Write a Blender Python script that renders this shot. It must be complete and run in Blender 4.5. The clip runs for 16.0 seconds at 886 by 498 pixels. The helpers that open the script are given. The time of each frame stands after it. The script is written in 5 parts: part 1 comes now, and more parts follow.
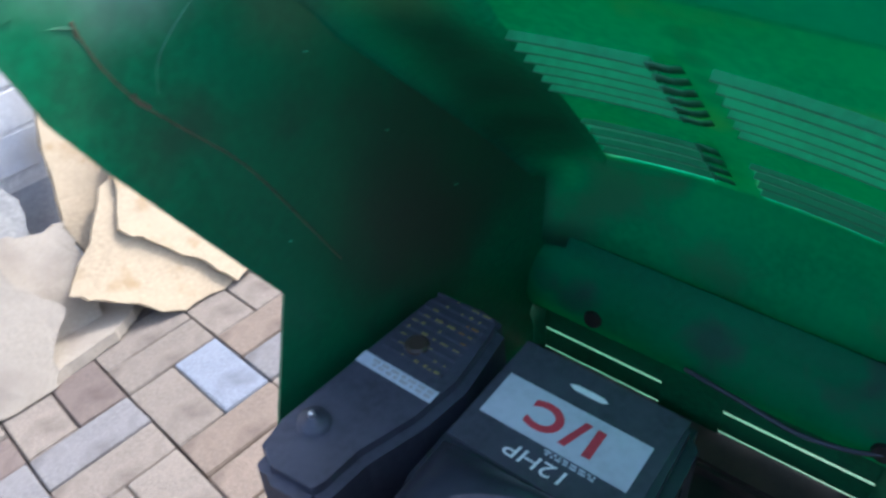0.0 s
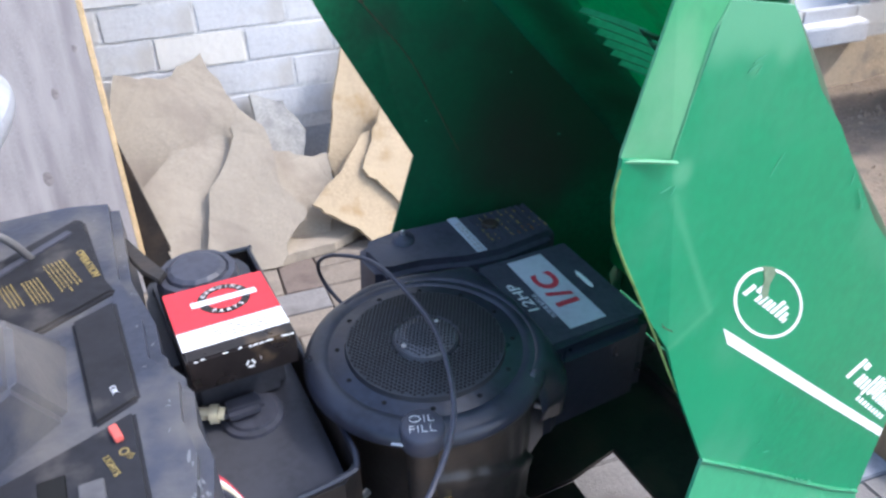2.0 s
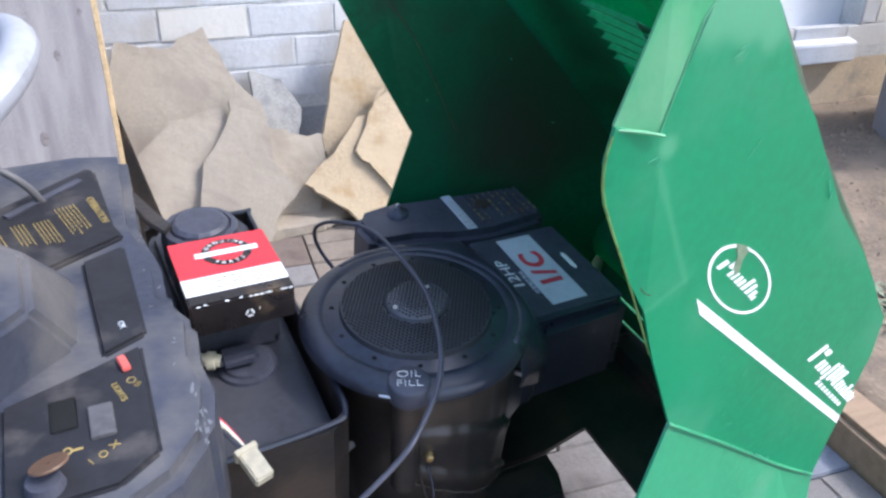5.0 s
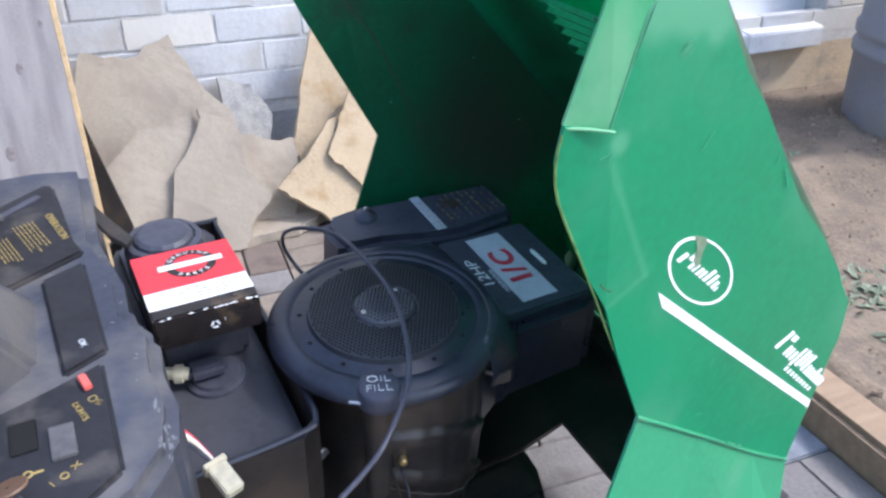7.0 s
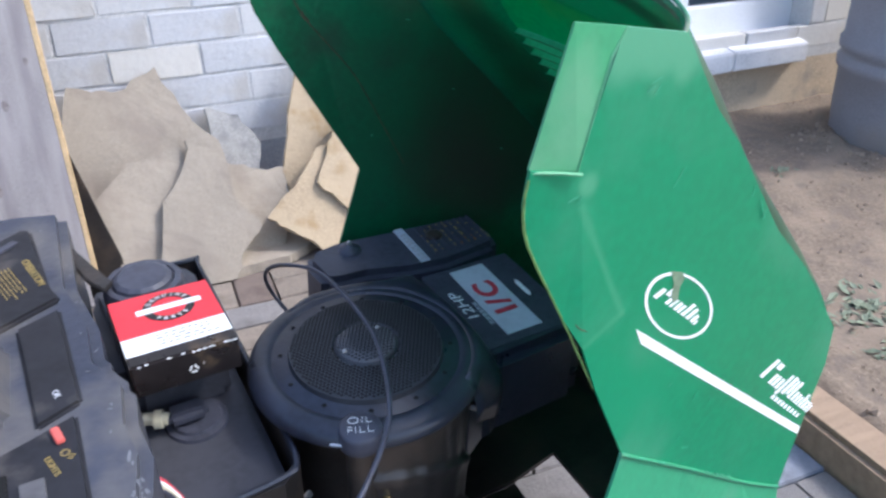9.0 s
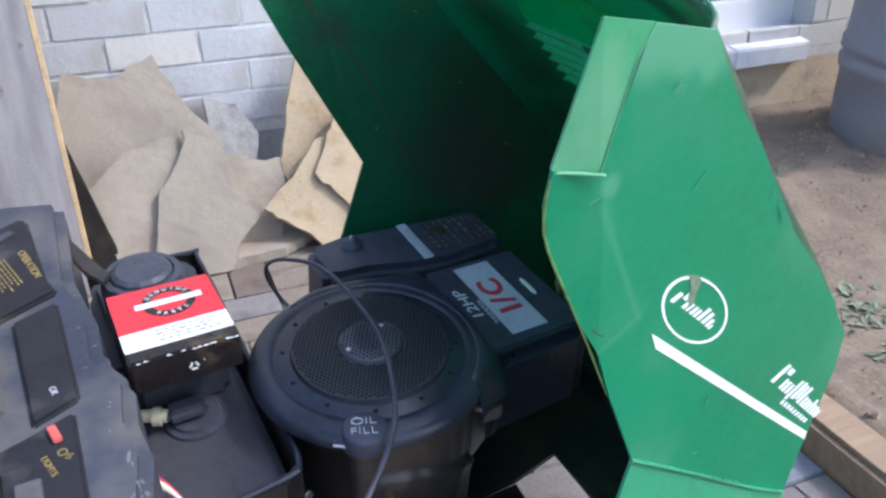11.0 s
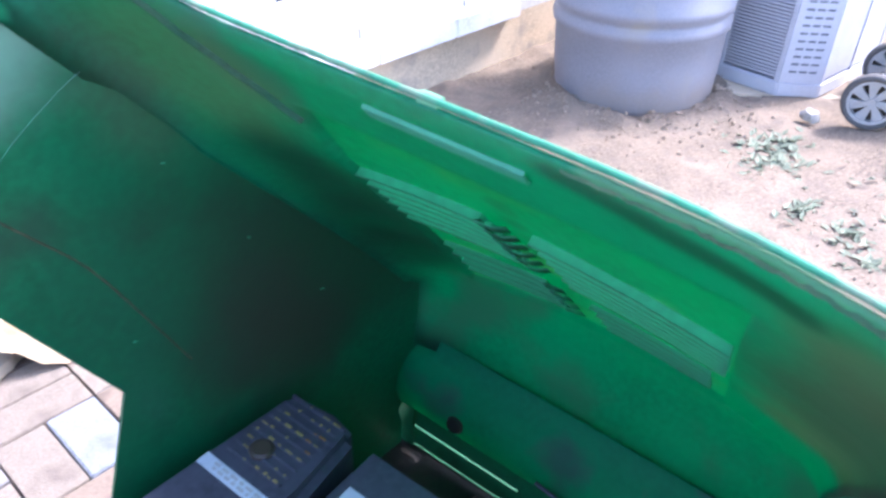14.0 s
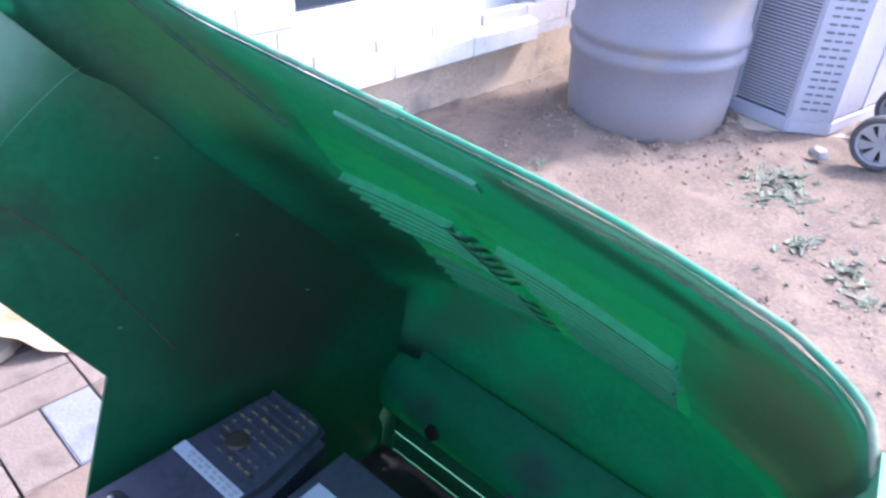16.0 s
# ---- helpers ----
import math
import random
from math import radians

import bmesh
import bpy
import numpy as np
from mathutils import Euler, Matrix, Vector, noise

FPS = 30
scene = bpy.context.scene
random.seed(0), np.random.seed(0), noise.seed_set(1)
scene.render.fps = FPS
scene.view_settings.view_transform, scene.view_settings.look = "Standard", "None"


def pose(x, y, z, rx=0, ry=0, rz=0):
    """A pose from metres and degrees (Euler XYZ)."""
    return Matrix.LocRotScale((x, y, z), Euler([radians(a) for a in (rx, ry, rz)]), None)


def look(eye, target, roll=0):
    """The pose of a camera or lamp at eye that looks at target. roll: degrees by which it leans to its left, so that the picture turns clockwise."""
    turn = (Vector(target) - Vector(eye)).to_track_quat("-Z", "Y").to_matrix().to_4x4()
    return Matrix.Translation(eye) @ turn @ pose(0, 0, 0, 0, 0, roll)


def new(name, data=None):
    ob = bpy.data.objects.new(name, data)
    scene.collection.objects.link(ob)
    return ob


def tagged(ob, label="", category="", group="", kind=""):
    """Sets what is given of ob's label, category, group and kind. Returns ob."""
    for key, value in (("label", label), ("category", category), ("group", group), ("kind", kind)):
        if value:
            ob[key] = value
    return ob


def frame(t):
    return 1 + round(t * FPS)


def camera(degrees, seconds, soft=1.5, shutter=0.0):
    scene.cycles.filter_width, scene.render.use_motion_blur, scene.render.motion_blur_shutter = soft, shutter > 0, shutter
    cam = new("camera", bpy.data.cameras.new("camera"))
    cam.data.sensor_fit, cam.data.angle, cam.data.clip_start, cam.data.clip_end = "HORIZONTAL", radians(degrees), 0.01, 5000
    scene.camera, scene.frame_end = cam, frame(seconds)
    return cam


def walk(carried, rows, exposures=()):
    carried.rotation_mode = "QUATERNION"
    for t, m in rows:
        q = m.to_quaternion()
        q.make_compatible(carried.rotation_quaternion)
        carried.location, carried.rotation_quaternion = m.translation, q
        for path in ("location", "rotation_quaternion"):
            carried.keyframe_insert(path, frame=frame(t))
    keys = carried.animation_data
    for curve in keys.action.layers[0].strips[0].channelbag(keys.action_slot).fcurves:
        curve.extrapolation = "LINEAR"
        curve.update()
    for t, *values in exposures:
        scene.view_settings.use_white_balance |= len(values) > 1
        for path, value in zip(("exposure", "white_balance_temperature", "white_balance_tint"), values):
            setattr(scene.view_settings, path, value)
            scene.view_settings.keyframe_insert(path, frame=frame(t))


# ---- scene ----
cam = camera(60.5, 16.0, 2.6, 0.5)
PATH = [
    (0, (0.093, 0.166, 1.043), (1.41, 1.095, -0.142), -10.5),
    (0.5, (0.05, 0.142, 1.037), (1.294, 1.233, -0.086), -8.4),
    (1, (0.01, 0.065, 1.033), (1.142, 1.352, 0.003), -9.5),
    (1.5, (-0.069, -0.132, 1.025), (1.017, 1.224, 0.035), -3.5),
    (2, (-0.064, -0.227, 1.013), (0.912, 1.236, 0.06), -3.5),
    (2.5, (-0.069, -0.25, 1.017), (0.929, 1.217, 0.095), -0.8),
    (3, (-0.082, -0.253, 1.018), (0.913, 1.215, 0.094), -0.5),
    (3.5, (-0.092, -0.259, 1.015), (0.905, 1.21, 0.094), -0.3),
    (4, (-0.084, -0.258, 1.014), (0.931, 1.192, 0.083), 0.4),
    (4.5, (-0.102, -0.256, 1.01), (0.92, 1.181, 0.065), 0.7),
    (4.7, (-0.103, -0.258, 1.008), (0.908, 1.178, 0.051), 0.9),
    (6.8, (-0.084, -0.264, 1.006), (0.96, 1.137, 0.034), -0.6),
    (7, (-0.085, -0.267, 1.01), (0.96, 1.137, 0.043), -0.8),
    (7.5, (-0.089, -0.271, 1.007), (0.928, 1.148, 0.032), -2.1),
    (8, (-0.056, -0.272, 1.01), (0.989, 1.13, 0.039), -2.9),
    (8.5, (-0.05, -0.269, 1.022), (1.047, 1.118, 0.088), -2.6),
    (9, (-0.063, -0.268, 1.023), (1.003, 1.15, 0.099), -2.1),
    (9.2, (-0.067, -0.266, 1.018), (0.988, 1.156, 0.089), -1.7),
    (11.3, (-0.064, -0.245, 1.021), (1.013, 1.153, 0.08), -0.9),
    (11.5, (-0.065, -0.246, 1.023), (1.017, 1.153, 0.09), -1.3),
    (12, (-0.054, -0.183, 1.03), (0.956, 1.26, 0.082), -4.3),
    (12.5, (0.027, 0.044, 1.075), (1.239, 1.283, 0.078), -3.2),
    (13, (0.089, 0.115, 1.084), (1.454, 1.096, 0.0), -4.2),
    (13.5, (0.109, 0.121, 1.087), (1.513, 1.033, -0.008), -3.5),
    (14, (0.145, 0.109, 1.094), (1.621, 0.912, 0.008), -1.5),
    (14.5, (0.155, 0.101, 1.101), (1.657, 0.91, 0.058), -0.9),
    (15, (0.144, 0.083, 1.104), (1.673, 0.901, 0.106), 3.0),
    (15.5, (0.137, 0.083, 1.1), (1.618, 0.95, 0.072), 2.2),
    (16, (0.139, 0.072, 1.1), (1.62, 0.914, 0.052), 1.4),
]
EXPOSURES = [(0, 1.15, 5800, 10), (0.5, 1.3, 5850, 10), (1.0, 1.1, 5900, 10), (1.5, 1.02, 5900, 10), (2.0, 0.90, 6000, 11), (4.5, 0.82, 6000, 11), (7.0, 0.79, 5950, 11), (8.5, 0.75, 5950, 11), (9.0, 0.64, 5900, 11), (12.0, 0.55, 5900, 11), (13.0, 0.98, 5800, 15), (13.5, 1.63, 5800, 17), (14.0, 1.96, 5700, 20), (14.5, 1.98, 5700, 25), (15.0, 1.8, 5700, 26), (15.5, 1.6, 5700, 27), (16, 1.6, 5700, 27)]
walk(cam, [(t, look(eye, target, roll)) for t, eye, target, roll in PATH], EXPOSURES)

# ---- world and light ----
SUN_FROM = Vector((0.50, -0.42, 0.76)).normalized()
world = bpy.data.worlds.new("world")
scene.world = world
world.use_nodes = True
wt = world.node_tree
sky = wt.nodes.new("ShaderNodeTexSky")
sky.sky_type, sky.sun_disc = "NISHITA", False
sky.sun_elevation = math.asin(SUN_FROM.z)
sky.sun_rotation = math.atan2(SUN_FROM.x, SUN_FROM.y)
sky.air_density, sky.dust_density = 1.0, 2.5
wt.links.new(sky.outputs[0], wt.nodes["Background"].inputs[0])
wt.nodes["Background"].inputs[1].default_value = 0.26
sun = new("sun", bpy.data.lights.new("sun", "SUN"))
sun.data.energy, sun.data.angle, sun.data.color = 1.75, radians(7), (1.0, 0.96, 0.91)
sun.matrix_world = look(SUN_FROM * 20, (0, 0, 0))


# ---- materials ----
def material(name, color, rough=0.6, metal=0.0, vary=0.12, scale=14.0, grain=120.0, bump=0.0, bump_scale=160.0, tint=None, tint_amount=0.0, tint_scale=5.0,
             per_piece=0.0, piece_tint=None, spec=0.5, coat=0.0, stretch=(1, 1, 1)):
    """A surface of one base colour with large and fine variation, stains of a second colour and fine relief."""
    m = bpy.data.materials.new(name)
    m.use_nodes = True
    n, l = m.node_tree.nodes, m.node_tree.links
    b = n["Principled BSDF"]
    b.inputs["Roughness"].default_value = rough
    b.inputs["Metallic"].default_value = metal
    b.inputs["Specular IOR Level"].default_value = spec
    b.inputs["Coat Weight"].default_value = coat
    co = n.new("ShaderNodeTexCoord")
    mp = n.new("ShaderNodeMapping")
    mp.inputs["Scale"].default_value = stretch
    l.new(co.outputs["Object"], mp.inputs[0])

    def noise_node(sc, detail=4.0):
        t = n.new("ShaderNodeTexNoise")
        t.inputs["Scale"].default_value, t.inputs["Detail"].default_value = sc, detail
        l.new(mp.outputs[0], t.inputs["Vector"])
        return t.outputs["Fac"]

    def mix(a, fac, other, kind="MIX"):
        x = n.new("ShaderNodeMix")
        x.data_type, x.blend_type = "RGBA", kind
        if isinstance(fac, float):
            x.inputs[0].default_value = fac
        else:
            l.new(fac, x.inputs[0])
        for sock, v in ((x.inputs[6], a), (x.inputs[7], other)):
            if isinstance(v, tuple):
                sock.default_value = (*v, 1)
            else:
                l.new(v, sock)
        return x.outputs[2]

    def ramp(fac, lo, hi):
        r = n.new("ShaderNodeMapRange")
        r.inputs[1].default_value, r.inputs[2].default_value = lo, hi
        l.new(fac, r.inputs[0])
        return r.outputs[0]

    dark = tuple(c * (1 - vary * 1.6) for c in color)
    light = tuple(min(1, c * (1 + vary * 1.4)) for c in color)
    out = mix(dark, ramp(noise_node(scale), 0.3, 0.7), light)
    out = mix(out, ramp(noise_node(grain, 2.0), 0.35, 0.75), light)
    if tint:
        out = mix(out, ramp(noise_node(tint_scale, 6.0), 0.62 - tint_amount, 0.72 - tint_amount * 0.5), tint)
    if per_piece:
        info = n.new("ShaderNodeObjectInfo")
        hsv = n.new("ShaderNodeHueSaturation")
        r = n.new("ShaderNodeMapRange")
        r.inputs[3].default_value, r.inputs[4].default_value = 1 - per_piece, 1 + per_piece
        l.new(info.outputs["Random"], r.inputs[0])
        l.new(r.outputs[0], hsv.inputs["Value"])
        l.new(out, hsv.inputs["Color"])
        out = hsv.outputs[0]
        if piece_tint:
            out = mix(out, ramp(info.outputs["Random"], 0.45, 0.95), piece_tint)
    l.new(out, b.inputs["Base Color"])
    rr = n.new("ShaderNodeMapRange")
    rr.inputs[3].default_value, rr.inputs[4].default_value = max(0.02, rough - 0.1), min(1, rough + 0.12)
    l.new(noise_node(scale * 1.7), rr.inputs[0])
    l.new(rr.outputs[0], b.inputs["Roughness"])
    if bump:
        bp = n.new("ShaderNodeBump")
        bp.inputs["Strength"].default_value, bp.inputs["Distance"].default_value = bump, 0.004
        l.new(noise_node(bump_scale, 6.0), bp.inputs["Height"])
        l.new(bp.outputs[0], b.inputs["Normal"])
    return m


GREEN = material("green_paint", (0.003, 0.205, 0.088), 0.42, vary=0.09, scale=5, tint=(0.035, 0.25, 0.125), tint_amount=0.08, tint_scale=6, bump=0.03, coat=0.05)
GREEN_IN = material("green_paint_inner", (0.004, 0.125, 0.046), 0.5, vary=0.16, scale=6, tint=(0.02, 0.06, 0.03), tint_amount=0.06, tint_scale=5, bump=0.05)
GREEN_WORN = material("green_paint_worn", (0.07, 0.30, 0.14), 0.5, vary=0.12, scale=12, tint=(0.15, 0.38, 0.22), tint_amount=0.16, tint_scale=14, bump=0.06)
DUST = material("seam_dust", (0.035, 0.095, 0.05), 0.9, vary=0.3, scale=30, tint=(0.02, 0.10, 0.05), tint_amount=0.14, tint_scale=25, bump=0.4)
RIM_GREEN = material("green_rim", (0.03, 0.20, 0.105), 0.7, vary=0.2, scale=25, tint=(0.20, 0.24, 0.16), tint_amount=0.12, tint_scale=28, bump=0.3)
GREEN_SOFT = material("green_paint_sunned", (0.03, 0.24, 0.115), 0.45, vary=0.08, scale=5, tint=(0.07, 0.27, 0.15), tint_amount=0.06, tint_scale=8, bump=0.03)
PATCH = material("rubbed_paint", (0.15, 0.21, 0.13), 0.7, vary=0.2, scale=60)
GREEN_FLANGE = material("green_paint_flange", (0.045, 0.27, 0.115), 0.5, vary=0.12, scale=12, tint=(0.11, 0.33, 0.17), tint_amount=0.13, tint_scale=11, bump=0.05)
GREEN_STRIP = material("green_strip", (0.05, 0.28, 0.16), 0.45, vary=0.1)
OLIVE = material("bare_edge", (0.12, 0.21, 0.06), 0.6, vary=0.3, scale=60)
RUST = material("rust", (0.06, 0.055, 0.028), 0.85, vary=0.3, scale=40, bump=0.3)
RUST_RAW = material("raw_rust", (0.25, 0.12, 0.035), 0.85, vary=0.3, scale=60, bump=0.3)
BLACK = material("black_enamel", (0.022, 0.025, 0.037), 0.30, vary=0.25, scale=18, tint=(0.04, 0.045, 0.055), tint_amount=0.08, tint_scale=10, bump=0.06)
BLACK_DULL = material("black_dull", (0.019, 0.0165, 0.0155), 0.38, vary=0.3, scale=16, tint=(0.055, 0.04, 0.03), tint_amount=0.13, tint_scale=9, bump=0.12)
BLACK_PLASTIC = material("black_plastic", (0.050, 0.052, 0.070), 0.45, vary=0.2, scale=25, bump=0.05)
TANK = material("tank_plastic", (0.048, 0.049, 0.060), 0.5, vary=0.15, scale=20, tint=(0.07, 0.07, 0.075), tint_amount=0.06, bump=0.05)
DASH = material("dash_plastic", (0.036, 0.041, 0.060), 0.42, vary=0.15, scale=14, tint=(0.11, 0.105, 0.105), tint_amount=0.18, tint_scale=13, bump=0.14)
DASH_DARK = material("dash_panel", (0.010, 0.010, 0.013), 0.6, vary=0.3, scale=25, tint=(0.055, 0.05, 0.048), tint_amount=0.06, tint_scale=26, bump=0.05)
STEEL_WORN = material("worn_steel_edge", (0.16, 0.14, 0.12), 0.45, 0.6, vary=0.3, scale=60)
SILVER = material("silver_label", (0.50, 0.53, 0.57), 0.42, vary=0.06, scale=30)
WHITE = material("white_print", (0.82, 0.83, 0.82), 0.5, vary=0.04, scale=60)
GOLD = material("yellow_print", (0.28, 0.21, 0.075), 0.5, vary=0.2, scale=80)
RED_PRINT = material("red_print", (0.55, 0.05, 0.07), 0.5, vary=0.08)
RED_TIP = material("faded_red_plastic", (0.55, 0.11, 0.09), 0.5, vary=0.1)
RED_CARD = material("red_card", (0.68, 0.035, 0.05), 0.38, vary=0.05, scale=30, tint=(0.75, 0.25, 0.2), tint_amount=0.02)
CARD_DARK = material("black_card", (0.014, 0.011, 0.011), 0.28, vary=0.3, scale=20, tint=(0.14, 0.095, 0.055), tint_amount=0.03, tint_scale=18)
CREAM = material("cream_nylon", (0.55, 0.50, 0.36), 0.45, vary=0.1)
BRASS = material("brass", (0.5, 0.36, 0.16), 0.35, metal=0.9)
STEEL = material("steel", (0.5, 0.5, 0.5), 0.3, metal=0.9)
KEY = material("key_head", (0.115, 0.066, 0.04), 0.45, vary=0.15)
SCUFF = material("pale_scuff", (0.17, 0.175, 0.19), 0.6)
ROCKER = material("rocker_plastic", (0.085, 0.082, 0.085), 0.5, vary=0.2)
GREY_VINYL = material("grey_vinyl", (0.30, 0.31, 0.34), 0.45, vary=0.1, scale=20)
BRICK = material("painted_brick", (0.565, 0.565, 0.57), 0.8, vary=0.07, scale=5, tint=(0.52, 0.50, 0.47), tint_amount=0.10, tint_scale=7, bump=0.45, bump_scale=45, per_piece=0.08, piece_tint=(0.66, 0.63, 0.57))
MORTAR = material("mortar", (0.54, 0.535, 0.52), 0.9, vary=0.12, bump=0.5)
CONCRETE_GREY = material("foundation_grey", (0.30, 0.315, 0.34), 0.85, vary=0.14, scale=5, bump=0.5, tint=(0.2, 0.19, 0.18), tint_amount=0.08)
CONCRETE = material("foundation_concrete", (0.52, 0.42, 0.30), 0.9, vary=0.14, scale=4, bump=0.5, tint=(0.3, 0.26, 0.22), tint_amount=0.06)
PAVERS = [material("paver_" + k, c, 0.85, vary=0.14, scale=11, bump=0.5, bump_scale=220, per_piece=0.10, tint=(c[0] * 0.72, c[1] * 0.7, c[2] * 0.7), tint_amount=0.10, tint_scale=9)
          for k, c in (("tan", (0.208, 0.160, 0.122)), ("buff", (0.212, 0.177, 0.143)), ("brown", (0.158, 0.122, 0.103)), ("grey", (0.215, 0.235, 0.275)), ("ash", (0.18, 0.169, 0.164)))]
SAND = material("joint_sand", (0.19, 0.16, 0.13), 0.95, vary=0.2, bump=0.5)
STONE_GREY = material("flagstone_grey", (0.335, 0.288, 0.228), 0.9, per_piece=0.12, vary=0.07, scale=4, tint=(0.28, 0.235, 0.19), tint_amount=0.12, tint_scale=6, bump=0.3, bump_scale=45)
STONE_TAN = material("flagstone_tan", (0.385, 0.30, 0.195), 0.9, per_piece=0.08, vary=0.10, scale=7, tint=(0.32, 0.225, 0.12), tint_amount=0.07, tint_scale=12, bump=0.35, bump_scale=50)
STONE_PALE = material("stone_pale", (0.28, 0.27, 0.25), 0.5, vary=0.2, scale=9, tint=(0.19, 0.185, 0.18), tint_amount=0.14, tint_scale=14, bump=0.5, bump_scale=40)
PLY = material("weathered_plywood", (0.34, 0.31, 0.30), 0.85, vary=0.16, scale=5, stretch=(6, 1, 1), tint=(0.27, 0.24, 0.24), tint_amount=0.13, tint_scale=3, bump=0.3)
PLY_KNOT = material("plywood_knot", (0.235, 0.205, 0.195), 0.85, vary=0.2, scale=60)
PLY_EDGE = material("plywood_edge", (0.55, 0.40, 0.22), 0.8, vary=0.2, scale=20)
TIMBER = material("landscape_timber", (0.27, 0.190, 0.125), 0.85, vary=0.2, scale=8, stretch=(1, 7, 7), bump=0.4)
DIRT = material("dirt", (0.185, 0.142, 0.102), 0.95, vary=0.24, scale=7, grain=90, tint=(0.16, 0.125, 0.095), tint_amount=0.10, tint_scale=16, bump=1.0, bump_scale=95)
CLOD = material("clod", (0.27, 0.21, 0.155), 0.95, vary=0.2, scale=20, bump=0.8)
LEAF = material("weed_leaf", (0.15, 0.175, 0.115), 0.7, vary=0.3, scale=25)
DRUM = material("drum_plastic", (0.235, 0.235, 0.265), 0.6, vary=0.08, scale=5, tint=(0.30, 0.27, 0.23), tint_amount=0.07, tint_scale=4)
AC_PAINT = material("ac_paint", (0.48, 0.475, 0.51), 0.5, vary=0.05)
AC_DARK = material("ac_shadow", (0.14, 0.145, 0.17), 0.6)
FRAME_WHITE = material("window_vinyl", (0.85, 0.86, 0.87), 0.45, vary=0.03)
SILL_STONE = material("sill_concrete", (0.72, 0.71, 0.71), 0.85, vary=0.1, bump=0.4)
HOLE = material("hole_shadow", (0.002, 0.002, 0.002), 0.9)
RUBBER = material("rubber", (0.085, 0.08, 0.077), 0.8, vary=0.2, bump=0.2)
HUB_GREY = material("hub_plastic", (0.36, 0.35, 0.34), 0.5)
MOWER_BODY = material("mower_deck", (0.03, 0.034, 0.045), 0.45)
BLUE = material("blue_cover", (0.10, 0.22, 0.36), 0.5)

HOOD_SKIN = material("green_hood_skin", (0.005, 0.150, 0.074), 0.5, vary=0.14, scale=6, tint=(0.03, 0.12, 0.07), tint_amount=0.03, tint_scale=7, bump=0.08)
VENT_SKIN = material("green_vent_plastic", (0.009, 0.20, 0.090), 0.5, vary=0.14, scale=6, tint=(0.05, 0.22, 0.08), tint_amount=0.10, tint_scale=9, bump=0.08)
GREEN_SHELF = material("green_shelf_plastic", (0.004, 0.165, 0.072), 0.6, spec=0.25, vary=0.14, scale=8, tint=(0.03, 0.11, 0.075), tint_amount=0.02, tint_scale=8, bump=0.05)
CRUST = material("dust_crust", (0.10, 0.17, 0.10), 0.95, vary=0.3, scale=30, tint=(0.06, 0.17, 0.10), tint_amount=0.16, tint_scale=28, bump=0.6)


def patch_on(m, centre, full, out, color, share=0.9, ragged=0.05):
    """A soft-edged, ragged patch of stain or painted light round one place of the surface: whole within `full` metres
    of it, gone past `out`.
    """
    n, l = m.node_tree.nodes, m.node_tree.links
    base = n["Principled BSDF"].inputs["Base Color"]
    before = base.links[0].from_socket
    co, gap, rag, add, fade, mix = n.new("ShaderNodeTexCoord"), n.new("ShaderNodeVectorMath"), n.new("ShaderNodeTexNoise"), n.new("ShaderNodeMath"), n.new("ShaderNodeMapRange"), n.new("ShaderNodeMix")
    gap.operation = "DISTANCE"
    gap.inputs[1].default_value = centre
    rag.inputs["Scale"].default_value, rag.inputs["Detail"].default_value = 16.0, 5.0
    add.operation = "MULTIPLY_ADD"
    add.inputs[1].default_value = 2 * ragged
    fade.interpolation_type = "SMOOTHSTEP"
    fade.inputs[1].default_value, fade.inputs[2].default_value = out + ragged, full + ragged
    fade.inputs[3].default_value, fade.inputs[4].default_value = 0.0, share
    mix.data_type = "RGBA"
    mix.inputs[7].default_value = (*color, 1)
    l.new(co.outputs["Object"], gap.inputs[0])
    l.new(co.outputs["Object"], rag.inputs["Vector"])
    l.new(rag.outputs[0], add.inputs[0])
    l.new(gap.outputs["Value"], add.inputs[2])
    l.new(add.outputs[0], fade.inputs[0])
    l.new(fade.outputs[0], mix.inputs[0])
    l.new(before, mix.inputs[6])
    l.new(mix.outputs[2], base)


def patch_along(m, a, b, full, out, color, share, ragged):
    """The same patch drawn out along the line from a to b."""
    n, l = m.node_tree.nodes, m.node_tree.links
    a, b = Vector(a), Vector(b)
    first = len(n)
    patch_on(m, a, full, out, color, share, ragged)
    gap = next(x for x in list(n)[first:] if x.type == "VECT_MATH")
    co = gap.inputs[0].links[0].from_socket
    off, dot, shift = n.new("ShaderNodeVectorMath"), n.new("ShaderNodeVectorMath"), n.new("ShaderNodeVectorMath")
    off.operation, dot.operation, shift.operation = "SUBTRACT", "DOT_PRODUCT", "MULTIPLY_ADD"
    off.inputs[1].default_value = a
    dot.inputs[1].default_value = (b - a) / (b - a).length_squared
    part_way = n.new("ShaderNodeClamp")
    shift.inputs[1].default_value, shift.inputs[2].default_value = b - a, a
    l.new(co, off.inputs[0])
    l.new(off.outputs[0], dot.inputs[0])
    l.new(dot.outputs["Value"], part_way.inputs[0])
    l.new(part_way.outputs[0], shift.inputs[0])
    l.new(shift.outputs[0], gap.inputs[1])


GREEN_FAR = material("green_paint_far", (0.004, 0.126, 0.048), 0.36, vary=0.16, scale=6, tint=(0.02, 0.06, 0.03), tint_amount=0.03, tint_scale=5, bump=0.05)
